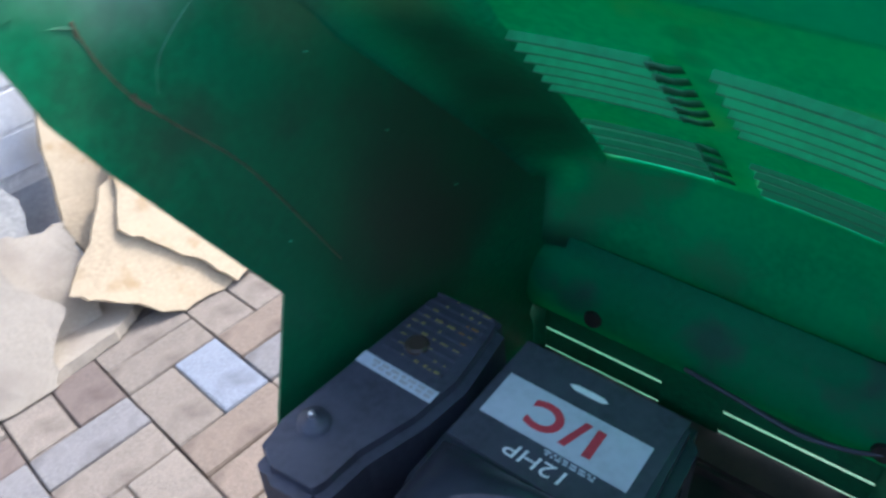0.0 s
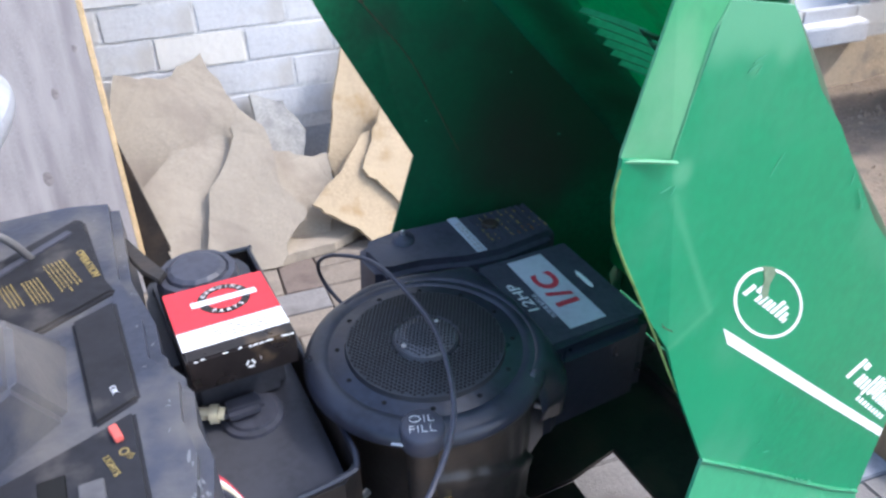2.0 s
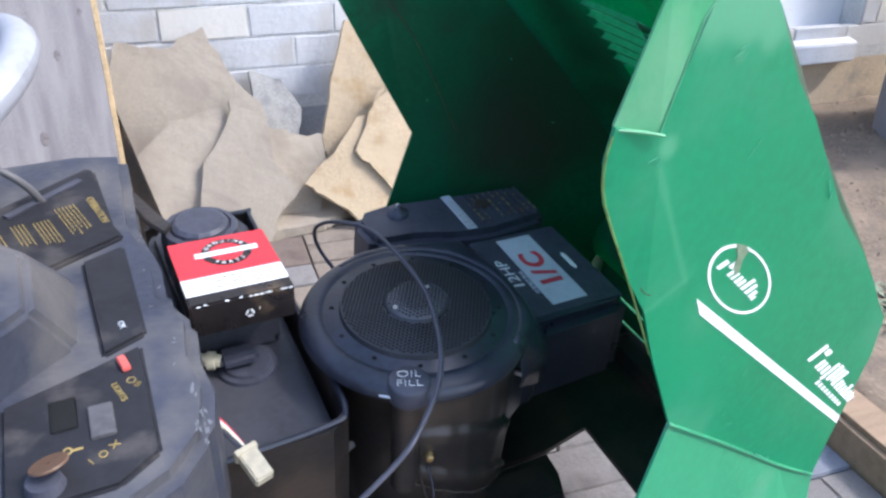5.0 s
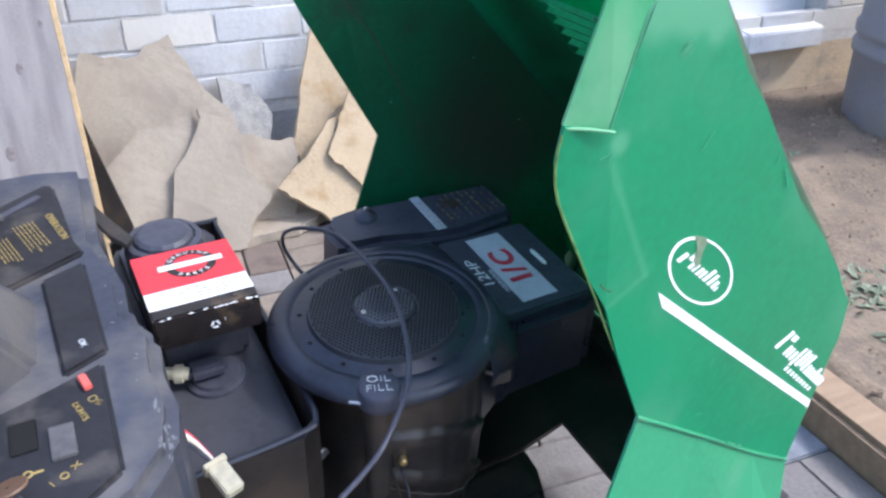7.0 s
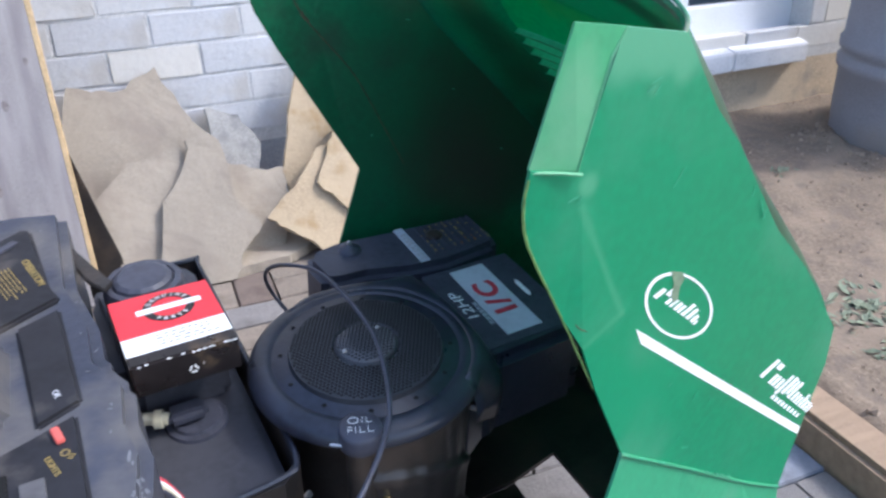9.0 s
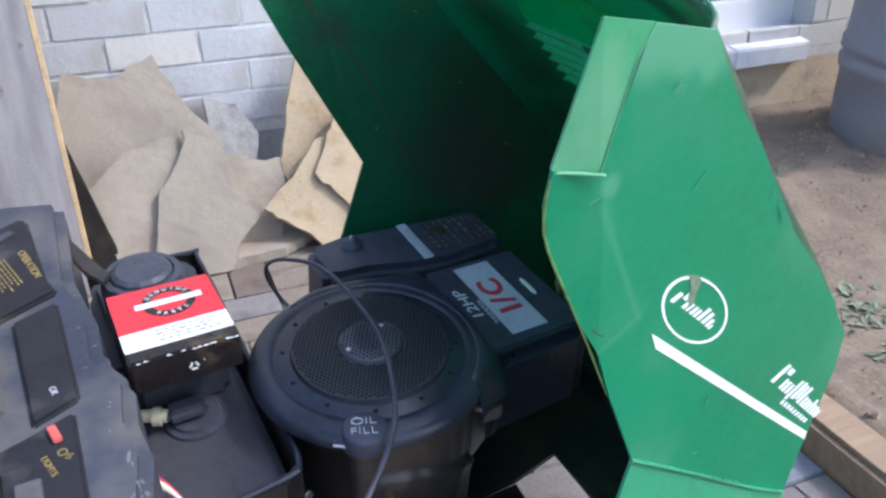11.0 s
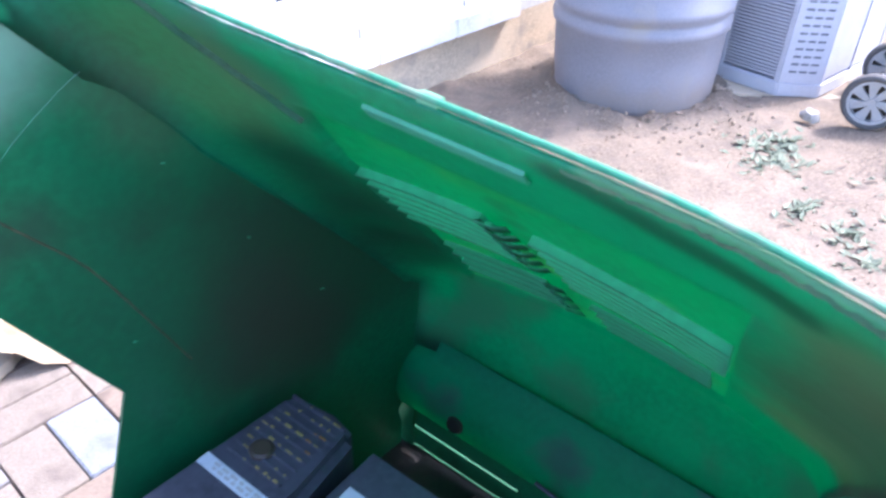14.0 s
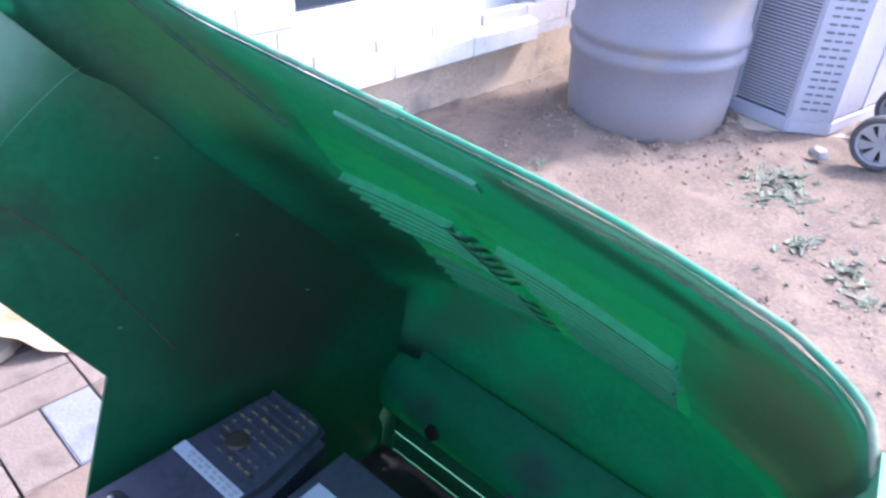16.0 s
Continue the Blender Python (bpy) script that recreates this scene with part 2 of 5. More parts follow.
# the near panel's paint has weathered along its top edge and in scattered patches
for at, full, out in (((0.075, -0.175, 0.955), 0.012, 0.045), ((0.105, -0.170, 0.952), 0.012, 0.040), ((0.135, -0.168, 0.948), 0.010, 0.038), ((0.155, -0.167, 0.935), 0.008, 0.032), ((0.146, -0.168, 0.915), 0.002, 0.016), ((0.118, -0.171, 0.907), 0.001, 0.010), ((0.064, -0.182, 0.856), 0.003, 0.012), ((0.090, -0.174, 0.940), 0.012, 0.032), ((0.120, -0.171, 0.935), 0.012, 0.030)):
    patch_on(GREEN, at, full, out, (0.085, 0.31, 0.17), 0.7, 0.006)
for a, b in (((0.1105, -0.1885, 0.739), (0.060, -0.1853, 0.841)), ((0.1105, -0.1885, 0.739), (0.0715, -0.1945, 0.7235))):
    patch_along(GREEN, a, b, 0.0, 0.006, (0.06, 0.29, 0.15), 0.5, 0.004)
PANEL_SHADE, ROAD_DUST = (0.020, 0.030, 0.019), (0.085, 0.105, 0.060)
patch_on(GREEN_FAR, (0.190, 0.360, 0.650), 0.08, 0.25, (0.018, 0.050, 0.028), 0.42)
patch_on(GREEN_FAR, (0.370, 0.336, 0.650), 0.09, 0.24, PANEL_SHADE, 0.76)
patch_on(GREEN_FAR, (0.290, 0.343, 0.560), 0.03, 0.13, (0.034, 0.026, 0.020), 0.6)
patch_on(GREEN_FAR, (0.095, 0.382, 0.945), 0.03, 0.11, (0.22, 0.36, 0.27), 0.62, 0.04)
patch_on(GREEN_FAR, (0.235, 0.358, 0.890), 0.04, 0.12, (0.09, 0.13, 0.07), 0.5, 0.03)
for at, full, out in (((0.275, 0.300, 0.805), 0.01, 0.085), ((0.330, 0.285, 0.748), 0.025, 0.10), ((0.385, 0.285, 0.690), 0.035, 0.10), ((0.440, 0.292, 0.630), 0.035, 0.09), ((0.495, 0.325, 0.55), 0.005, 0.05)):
    patch_on(HOOD_SKIN, at, full, out, (0.013, 0.034, 0.020), 0.64, 0.014)
patch_on(HOOD_SKIN, (0.205, 0.315, 0.890), 0.04, 0.11, (0.10, 0.13, 0.07), 0.5, 0.02)
for at in ((0.20, -0.145, 0.885), (0.25, -0.145, 0.825), (0.31, -0.14, 0.76), (0.37, -0.13, 0.69)):
    patch_on(HOOD_SKIN, at, 0.03, 0.085, ROAD_DUST, 0.75, 0.02)
patch_on(HOOD_SKIN, (0.285, -0.170, 0.815), 0.05, 0.14, (0.030, 0.075, 0.042), 0.55, 0.02)
patch_along(HOOD_SKIN, (0.181, 0.020, 0.944), (0.198, -0.095, 0.920), 0.004, 0.018, (0.012, 0.058, 0.030), 0.7, 0.005)
patch_along(HOOD_SKIN, (0.173, 0.000, 0.956), (0.166, -0.165, 0.950), 0.002, 0.013, (0.13, 0.21, 0.13), 0.6, 0.005)
for side in (-0.19, 0.0):
    patch_along(DRUM, (-0.25, side, 0.03), (-0.05, side - 0.24, 0.03), 0.03, 0.16, (0.26, 0.215, 0.18), 0.55, 0.05)
for at in ((0.255, 0.090, 0.845), (0.275, 0.088, 0.822), (0.297, 0.086, 0.798), (0.320, 0.086, 0.772), (0.425, 0.100, 0.655), (0.450, 0.098, 0.627)):
    patch_on(VENT_SKIN, at, 0.010, 0.022, (0.030, 0.070, 0.034), 0.4, 0.004)


def let_light_through(m, gain, share):
    """Thin plastic: part of the light from behind comes through, in the surface's own colour, less where it is
    darkened.
    """
    n, l = m.node_tree.nodes, m.node_tree.links
    t, x, more = n.new("ShaderNodeBsdfTranslucent"), n.new("ShaderNodeMixShader"), n.new("ShaderNodeVectorMath")
    more.operation = "SCALE"
    more.inputs["Scale"].default_value = gain
    l.new(n["Principled BSDF"].inputs["Base Color"].links[0].from_socket, more.inputs[0])
    l.new(more.outputs[0], t.inputs[0])
    x.inputs[0].default_value = share
    l.new(n["Principled BSDF"].outputs[0], x.inputs[1])
    l.new(t.outputs[0], x.inputs[2])
    l.new(x.outputs[0], n["Material Output"].inputs[0])


let_light_through(HOOD_SKIN, 2.5, 0.34)
LOUVRE_SKIN = material("green_louvre_plastic", (0.02, 0.20, 0.10), 0.5, vary=0.12, scale=6)
let_light_through(LOUVRE_SKIN, 2.0, 0.32)
LOW_LOUVRE = material("green_lower_louvre_plastic", (0.018, 0.19, 0.085), 0.55, vary=0.12, scale=6)
let_light_through(LOW_LOUVRE, 1.4, 0.12)
let_light_through(GREEN_SHELF, 2.5, 0.25)
let_light_through(VENT_SKIN, 1.9, 0.40)

glass = bpy.data.materials.new("window_glass")
glass.use_nodes = True
gb = glass.node_tree.nodes["Principled BSDF"]
gb.inputs["Base Color"].default_value = (0.03, 0.045, 0.06, 1)
gb.inputs["Roughness"].default_value = 0.06
gb.inputs["Specular IOR Level"].default_value = 0.8

SCREEN_CAP = material("screen_cap_metal", (0.08, 0.083, 0.095), 0.4, vary=0.15)
perforated = material("screen_metal", (0.032, 0.034, 0.040), 0.42, vary=0.15)


# ---- builders ----
def link(name, bm, mat, parent=None, label="", smooth=False):
    bmesh.ops.recalc_face_normals(bm, faces=bm.faces)
    me = bpy.data.meshes.new(name)
    bm.to_mesh(me)
    bm.free()
    for m in mat if isinstance(mat, (list, tuple)) else [mat]:
        me.materials.append(m)
    if smooth:
        for p in me.polygons:
            p.use_smooth = True
    ob = new(name, me)
    if parent:
        ob.parent = parent
    if label:
        ob["label"] = label
    return ob


def part(name, bm, mat, parent, label="", smooth=False):
    return link(name, bm, mat, parent, label, smooth)


def bevelled(bm, width, segments=2, angle=25):
    edges = [e for e in bm.edges if len(e.link_faces) == 2 and e.calc_face_angle(0) > radians(angle)]
    if width > 0 and edges:
        bmesh.ops.bevel(bm, geom=edges, offset=width, segments=segments, affect="EDGES", clamp_overlap=True)
    return bm


def box_bm(lo, hi, bevel=0.0, m=None):
    bm = bmesh.new()
    bmesh.ops.create_cube(bm, size=1)
    for v in bm.verts:
        v.co = Vector([(a + b) / 2 + q * (b - a) for a, b, q in zip(lo, hi, v.co)])
    bevelled(bm, bevel)
    if m is not None:
        bm.transform(m)
    return bm


def prism_bm(points, lo, hi, bevel=0.0, taper=0.0):
    """A polygon in x, y raised from lo to hi; taper draws its top in."""
    bm = bmesh.new()
    c = Vector((sum(p[0] for p in points), sum(p[1] for p in points))) / len(points)
    a = [bm.verts.new((x, y, lo)) for x, y in points]
    b = [bm.verts.new((x + (c.x - x) * taper, y + (c.y - y) * taper, hi)) for x, y in points]
    bm.faces.new(a[::-1])
    bm.faces.new(b)
    for i in range(len(points)):
        j = (i + 1) % len(points)
        bm.faces.new((a[i], a[j], b[j], b[i]))
    bmesh.ops.recalc_face_normals(bm, faces=bm.faces)
    return bevelled(bm, bevel)


def lathe_bm(profile, segments=48, centre=(0, 0, 0), closed_top=True):
    """Turns (radius, height) pairs about the z axis."""
    bm = bmesh.new()
    rings = []
    for r, h in profile:
        if r < 1e-5:
            rings.append([bm.verts.new((centre[0], centre[1], centre[2] + h))])
        else:
            rings.append([bm.verts.new((centre[0] + r * math.cos(2 * math.pi * i / segments), centre[1] + r * math.sin(2 * math.pi * i / segments), centre[2] + h)) for i in range(segments)])
    for a, b in zip(rings, rings[1:]):
        for i in range(segments):
            j = (i + 1) % segments
            quad = [a[i % len(a)], a[j % len(a)], b[j % len(b)], b[i % len(b)]]
            quad = [v for k, v in enumerate(quad) if v not in quad[:k]]
            if len(quad) > 2:
                bm.faces.new(quad)
    return bm


def tube_bm(points, radius, sides=8, smooth_steps=6):
    """A round cable or rod through the points."""
    p = [Vector(q) for q in points]
    path = []
    for i in range(len(p) - 1):
        a, b, c, d = p[max(i - 1, 0)], p[i], p[i + 1], p[min(i + 2, len(p) - 1)]
        for k in range(smooth_steps):
            t = k / smooth_steps
            path.append(0.5 * (2 * b + (c - a) * t + (2 * a - 5 * b + 4 * c - d) * t * t + (3 * b - a - 3 * c + d) * t ** 3))
    path.append(p[-1])
    bm = bmesh.new()
    rings, side = [], None
    for i, q in enumerate(path):
        t = (path[min(i + 1, len(path) - 1)] - path[max(i - 1, 0)]).normalized()
        side = (side - t * side.dot(t)).normalized() if side else t.orthogonal().normalized()
        other = t.cross(side)
        rings.append([bm.verts.new(q + radius * (math.cos(2 * math.pi * k / sides) * side + math.sin(2 * math.pi * k / sides) * other)) for k in range(sides)])
    for a, b in zip(rings, rings[1:]):
        for k in range(sides):
            bm.faces.new((a[k], a[(k + 1) % sides], b[(k + 1) % sides], b[k]))
    bm.faces.new(rings[0][::-1])
    bm.faces.new(rings[-1])
    return bm


def text_bm(words, size, depth=0.0006, m=None, squeeze=1.0, weight=0.0, slant=0.0, spacing=1.0):
    cu = bpy.data.curves.new("writing", "FONT")
    cu.body, cu.size, cu.extrude, cu.align_x, cu.align_y = words, size, depth, "CENTER", "CENTER"
    cu.offset, cu.shear, cu.space_character = weight * size, slant, spacing
    ob = bpy.data.objects.new("writing", cu)
    scene.collection.objects.link(ob)
    bpy.context.view_layer.update()
    me = bpy.data.meshes.new_from_object(ob.evaluated_get(bpy.context.evaluated_depsgraph_get()))
    bm = bmesh.new()
    bm.from_mesh(me)
    bpy.data.objects.remove(ob)
    bpy.data.curves.remove(cu)
    bpy.data.meshes.remove(me)
    bm.transform(Matrix.Diagonal((squeeze, 1, 1, 1)))
    if m is not None:
        bm.transform(m)
    return bm


def join_bm(parts):
    """Joins several bmeshes into the first."""
    out = bmesh.new()
    for b in parts:
        me = bpy.data.meshes.new("joined")
        b.to_mesh(me)
        b.free()
        out.from_mesh(me)
        bpy.data.meshes.remove(me)
    return out


def bars_bm(rows, width, height, m, seed=1, fill=0.62):
    """Lines of small print as plain bars, over a patch of that width and height."""
    rnd = random.Random(seed)
    out = []
    for i in range(rows):
        y = height / 2 - height * (i + 0.5) / rows
        x = -width / 2
        while x < width / 2 - width * rnd.uniform(0.04, 0.25):
            w = width * rnd.uniform(0.03, 0.12)
            w = min(w, width / 2 - x)
            out.append(box_bm((x, y - height / rows * fill / 2, 0), (x + w, y + height / rows * fill / 2, 0.0006), 0, m))
            x += w + width * 0.04
    return join_bm(out)


# ---- large structure: wall, window, ground ----
WALL = pose(0.73, 1.9, 0, 0, 0, -16)      # x along the house wall, y into it, z up
COURSE, BRICK_L = 0.0935, 0.2495
WIN0, WIN1, WIN_Z, WIN_TOP, BASE = 1.19, 2.29, 0.388, 1.75, 0.250


def wall_piece(name, lo, hi, mat):
    ob = link(name, box_bm(lo, hi), mat)
    ob.matrix_world = WALL
    return tagged(ob, kind="structure")


WALL_L, WALL_R, WALL_H = -4.0, 6.5, 2.7
wall_north = wall_piece("wall_north", (WALL_L, 0.0035, BASE), (WIN0, 0.22, WALL_H), MORTAR)
wall_piece("wall_north_east", (WIN1, 0.0035, BASE), (WALL_R, 0.22, WALL_H), MORTAR)
wall_piece("wall_under_window", (WIN0, 0.0035, BASE), (WIN1, 0.22, 0.29), MORTAR)
wall_piece("wall_over_window", (WIN0, 0.0065, WIN_TOP), (WIN1, 0.22, WALL_H), MORTAR)
foundation = wall_piece("foundation", (0.48, 0.004, -0.3), (WALL_R, 0.24, BASE), CONCRETE)
wall_piece("foundation_painted", (WALL_L, 0.004, -0.3), (0.48, 0.24, BASE), CONCRETE_GREY)

window = tagged(new("window_1"), "white vinyl house window with dark reflecting glass", "window", kind="structure")
window.matrix_world = WALL
F0, F1 = 0.10, 0.17
frame_bm = join_bm([box_bm((WIN0, F0, WIN_Z - 0.05), (WIN1, F1, WIN_Z + 0.085), 0.004), box_bm((WIN0, F0, WIN_TOP - 0.05), (WIN1, F1, WIN_TOP), 0.004),
                    box_bm((WIN0, F0, WIN_Z + 0.087), (WIN0 + 0.05, F1, WIN_TOP - 0.052), 0.004), box_bm((WIN1 - 0.06, F0, WIN_Z + 0.087), (WIN1, F1, WIN_TOP - 0.052), 0.004)])
part("window_frame", frame_bm, FRAME_WHITE, window)
part("pane", box_bm((WIN0 + 0.05, 0.135, WIN_Z + 0.087), (WIN1 - 0.06, 0.142, WIN_TOP - 0.052)), glass, window)
part("window_backing", box_bm((WIN0, 0.18, 0.40), (WIN1, 0.2, WIN_TOP)), BLACK_DULL, window)
for a, b in ((WIN0 - 0.04, 1.52), (1.522, 1.893), (1.895, WIN1 - 0.035)):
    sb = box_bm((a, -0.052, BASE + 0.002), (b, 0.14, 0.358), 0.006)
    for q in sb.verts:
        if q.co.z > 0.31 and q.co.y < 0.0:
            q.co.z -= 0.032
    part("window_sill", sb, SILL_STONE, window, "pale painted sloping sill block")
part("mullion", box_bm((1.71, 0.103, WIN_Z + 0.088), (1.78, 0.132, WIN_TOP - 0.053), 0.004), FRAME_WHITE, window)

# the ground: one sheet, flat under the pavers, raised and uneven where the soil lies bare
DIRT_S = 0.93


def soil_height(s, n):
    if s < DIRT_S - 0.05:
        return -0.035
    rise = min(1.0, max(0.0, (s - DIRT_S + 0.02) / 0.08))
    near_wall = max(0.0, min(1.0, (n + 0.9) / 0.85))
    bumpy = 0.022 * noise.noise(Vector((s * 3, n * 3, 0))) + 0.012 * noise.noise(Vector((s * 11, n * 11, 3))) + 0.006 * noise.noise(Vector((s * 31, n * 31, 5)))
    far = 1.0 if s < 6 and n > -6 else 0.15
    wx, wy = 0.73 + s * 0.961 + n * 0.2756, 1.9 - s * 0.2756 + n * 0.961
    dip = 0.015 * max(0.0, min(1.0, (wx - 2.5) / 0.35)) * max(0.0, min(1.0, (0.75 - wy) / 0.3))
    gap = math.hypot(wx - 2.85, wy - 0.768)
    mound = 0.028 * math.exp(-((gap - 0.31) / 0.07) ** 2) * (0.7 + 1.1 * noise.noise(Vector((s * 17, n * 17, 9))))      # soil heaped round the drum
    return -0.035 + rise * (0.085 + 0.026 * near_wall + bumpy * far - dip + mound)


def axis_steps(fine_lo, fine_hi, step):
    a = [-400, -120, -40, -14, -7]
    a = [x for x in a if x < fine_lo - 0.5]
    b = [x for x in (7, 14, 40, 120, 400) if x > fine_hi + 0.5]
    return a + [fine_lo + step * i for i in range(int((fine_hi - fine_lo) / step) + 1)] + b


gs, gn = axis_steps(-3.0, 5.0, 0.035), axis_steps(-4.0, 0.03, 0.035)
verts = [(s, n, soil_height(s, n)) for n in gn for s in gs]
faces = [(j * len(gs) + i, j * len(gs) + i + 1, (j + 1) * len(gs) + i + 1, (j + 1) * len(gs) + i) for j in range(len(gn) - 1) for i in range(len(gs) - 1)]
gm = bpy.data.meshes.new("ground")
gm.from_pydata(verts, [], faces)
gm.materials.append(DIRT)
gm.materials.append(SAND)
for p in gm.polygons:
    p.use_smooth = True
    p.material_index = 1 if p.center.x < DIRT_S - 0.06 else 0
ground = tagged(new("ground", gm), kind="structure")
ground.matrix_world = WALL

timber = link("landscape_timber", box_bm((0.85, -3.6, -0.03), (0.945, -0.02, 0.075), 0.012), TIMBER)
timber.matrix_world = WALL
tagged(timber, "weathered brown timber edging between pavers and soil", "timber edging")


# ---- loose things by the wall ----
def slab(name, outline, n0, lean, thick, mat, label, seed, flat=None):
    """A rough stone slab: its outline along the wall and up its own face, leaning on the wall."""
    rnd = random.Random(seed)
    pts = []
    for i, (x, y) in enumerate(outline):
        x2, y2 = outline[(i + 1) % len(outline)]
        for k in range(4):
            t = k / 4
            j = 0.0 if k == 0 else 0.007
            pts.append((x + (x2 - x) * t + rnd.uniform(-j, j), y + (y2 - y) * t + rnd.uniform(-j, j)))
    bm = prism_bm(pts, -thick, 0)
    bmesh.ops.triangulate(bm, faces=[f for f in bm.faces if len(f.verts) > 4])
    bmesh.ops.subdivide_edges(bm, edges=[e for e in bm.edges if e.calc_length() > 0.03], cuts=2, use_grid_fill=True)
    bmesh.ops.subdivide_edges(bm, edges=[e for e in bm.edges if e.calc_length() > 0.03], cuts=1, use_grid_fill=True)
    for v in bm.verts:
        q = Vector((v.co.x * 9 + seed, v.co.y * 9, v.co.z * 9))
        v.co += Vector((0, 0, 0.005 * noise.noise(q) + 0.0012 * noise.noise(q * 4)))
        v.co.xy += Vector((0.003 * noise.noise(q * 3 + Vector((7, 0, 0))), 0.003 * noise.noise(q * 3 + Vector((0, 7, 0)))))
    ob = link(name, bm, mat)
    if flat is None:
        tilt = math.degrees(math.atan2(1, lean))
        ob.matrix_world = WALL @ pose(0, n0, 0, tilt, 0, 0)
    else:
        ob.matrix_world = WALL @ pose(0, 0, flat)
    return tagged(ob, label, "flagstone", "flagstones leaning on the wall")


slab("flagstone", [(-0.41, 0.44), (-0.372, 0.559), (-0.261, 0.53), (-0.139, 0.585), (-0.07, 0.43), (-0.11, 0.28), (-0.14, 0.01), (-0.40, 0.01)], -0.31, 0.5, 0.035, STONE_GREY, "large grey-brown flagstone leaning against the brick wall", 1)
slab("flagstone", [(-0.365, 0.258), (-0.261, 0.357), (-0.12, 0.375), (-0.10, 0.25), (-0.19, 0.04), (-0.236, 0.012), (-0.31, 0.012)], -0.375, 0.5, 0.03, STONE_GREY, "pointed grey flagstone leaning on a larger slab", 2)
slab("flagstone", [(-0.077, 0.454), (-0.017, 0.392), (-0.005, 0.222), (0.054, 0.142), (-0.015, 0.07), (-0.04, 0.01), (-0.245, 0.012), (-0.192, 0.245), (-0.117, 0.34)], -0.405, 0.5, 0.035, STONE_GREY, "tall pale grey flagstone with a broken pointed top", 3)
slab("flagstone", [(-0.01, 0.30), (0.056, 0.268), (0.168, 0.25), (0.14, 0.146), (0.11, 0.012), (-0.06, 0.012)], -0.31, 0.5, 0.03, STONE_GREY, "short broad grey flagstone behind the tall one", 4)
slab("flagstone", [(0.073, 0.162), (0.139, 0.222), (0.226, 0.305), (0.310, 0.385), (0.37, 0.44), (0.46, 0.30), (0.46, 0.06), (0.377, 0.006), (0.257, 0.006), (0.111, 0.129)], -0.415, 0.6, 0.03, STONE_TAN, "tan flagstone with a yellow-brown face, leaning on others", 5)
slab("flagstone", [(0.226, 0.246), (0.262, 0.20), (0.336, 0.108), (0.385, 0.016), (0.46, 0.03), (0.46, 0.30), (0.36, 0.43), (0.305, 0.38)], -0.437, 0.6, 0.012, STONE_TAN, "thin split tan flagstone lying on another slab", 8)
slab("flagstone", [(0.150, 0.239), (0.262, 0.575), (0.36, 0.53), (0.40, 0.40), (0.40, 0.012), (0.18, 0.012)], -0.30, 0.45, 0.03, STONE_TAN, "upright tan flagstone standing against the wall", 6)
slab("flagstone", [(-0.046, -0.39), (0.0, -0.25), (0.088, -0.14), (0.213, -0.311), (0.15, -0.345), (0.11, -0.372)], 0, 0, 0.028, STONE_GREY, "brownish flagstone lying flat on the pavers", 7, flat=0.032)
rock = slab("quartz_rock", [(-0.03, 0.43), (0.06, 0.400), (0.110, 0.306), (0.092, 0.228), (0.04, 0.20), (-0.02, 0.28)], -0.235, 0.42, 0.06, STONE_PALE, "pale grey glassy rock wedged behind the flagstones", 9)
rock["category"], rock["group"] = "rock", ""

plywood = tagged(new("plywood_sheet"), "weathered grey plywood sheet standing against the wall", "plywood")
plywood.matrix_world = WALL @ pose(-0.385, -0.385, 0.0, -4.5, 0.6, 0)
part("face_veneer", box_bm((-1.22, 0.0, 0.004), (-0.008, 0.016, 1.25), 0.0), PLY, plywood)
for x, z, r in ((-0.10, 0.54, 0.010), (-0.035, 0.635, 0.007), (-0.165, 0.345, 0.014)):
    knot = lathe_bm([(0.0, 0.0006), (r * 0.6, 0.0006), (r, 0.0)], 18)
    knot.transform(Matrix.Diagonal((0.75, 1.3, 1, 1)))
    part("knot", knot, PLY_KNOT, plywood, "darker wood knot").matrix_local = pose(x, -0.0003, z, 90, 0, 0)
part("cut_edge", box_bm((-0.008, 0.0005, 0.004), (0.004, 0.0155, 1.25), 0.0015), PLY_EDGE, plywood, "pale raw plywood edge")
board = link("black_board", prism_bm([(-0.30, 0.0), (0.102, 0.0), (0.058, 0.20), (0.015, 0.40), (-0.30, 0.42)], -0.012, 0, 0.003), BLACK_DULL)
board.matrix_world = WALL @ pose(-0.40, -0.345, 0.004, 82, 0, 0)
tagged(board, "black plastic board leaning behind the plywood", "board")


# ---- barrel, air conditioner, mower ----
barrel = tagged(new("barrel"), "grey plastic drum with moulded ribs, standing in loose soil", "barrel")
barrel.matrix_world = pose(2.85, 0.768, 0.02, 1.2, 0, 0) @ Matrix.Scale(1.06, 4)
part("drum_body", lathe_bm([(0.0, 0.0), (0.235, 0.0), (0.262, 0.02), (0.268, 0.05), (0.276, 0.16), (0.279, 0.265), (0.289, 0.275), (0.291, 0.30), (0.281, 0.312), (0.281, 0.325), (0.292, 0.335), (0.293, 0.36),
                            (0.283, 0.372), (0.284, 0.55), (0.295, 0.565), (0.295, 0.60), (0.284, 0.612), (0.28, 0.75), (0.264, 0.84), (0.273, 0.86), (0.268, 0.88), (0.24, 0.885), (0.235, 0.865), (0.0, 0.865)], 64), DRUM, barrel, smooth=True)
part("bung", lathe_bm([(0.0, 0.02), (0.028, 0.02), (0.03, 0.0)], 16, (0.14, 0.05, 0.866)), BLACK_PLASTIC, barrel)

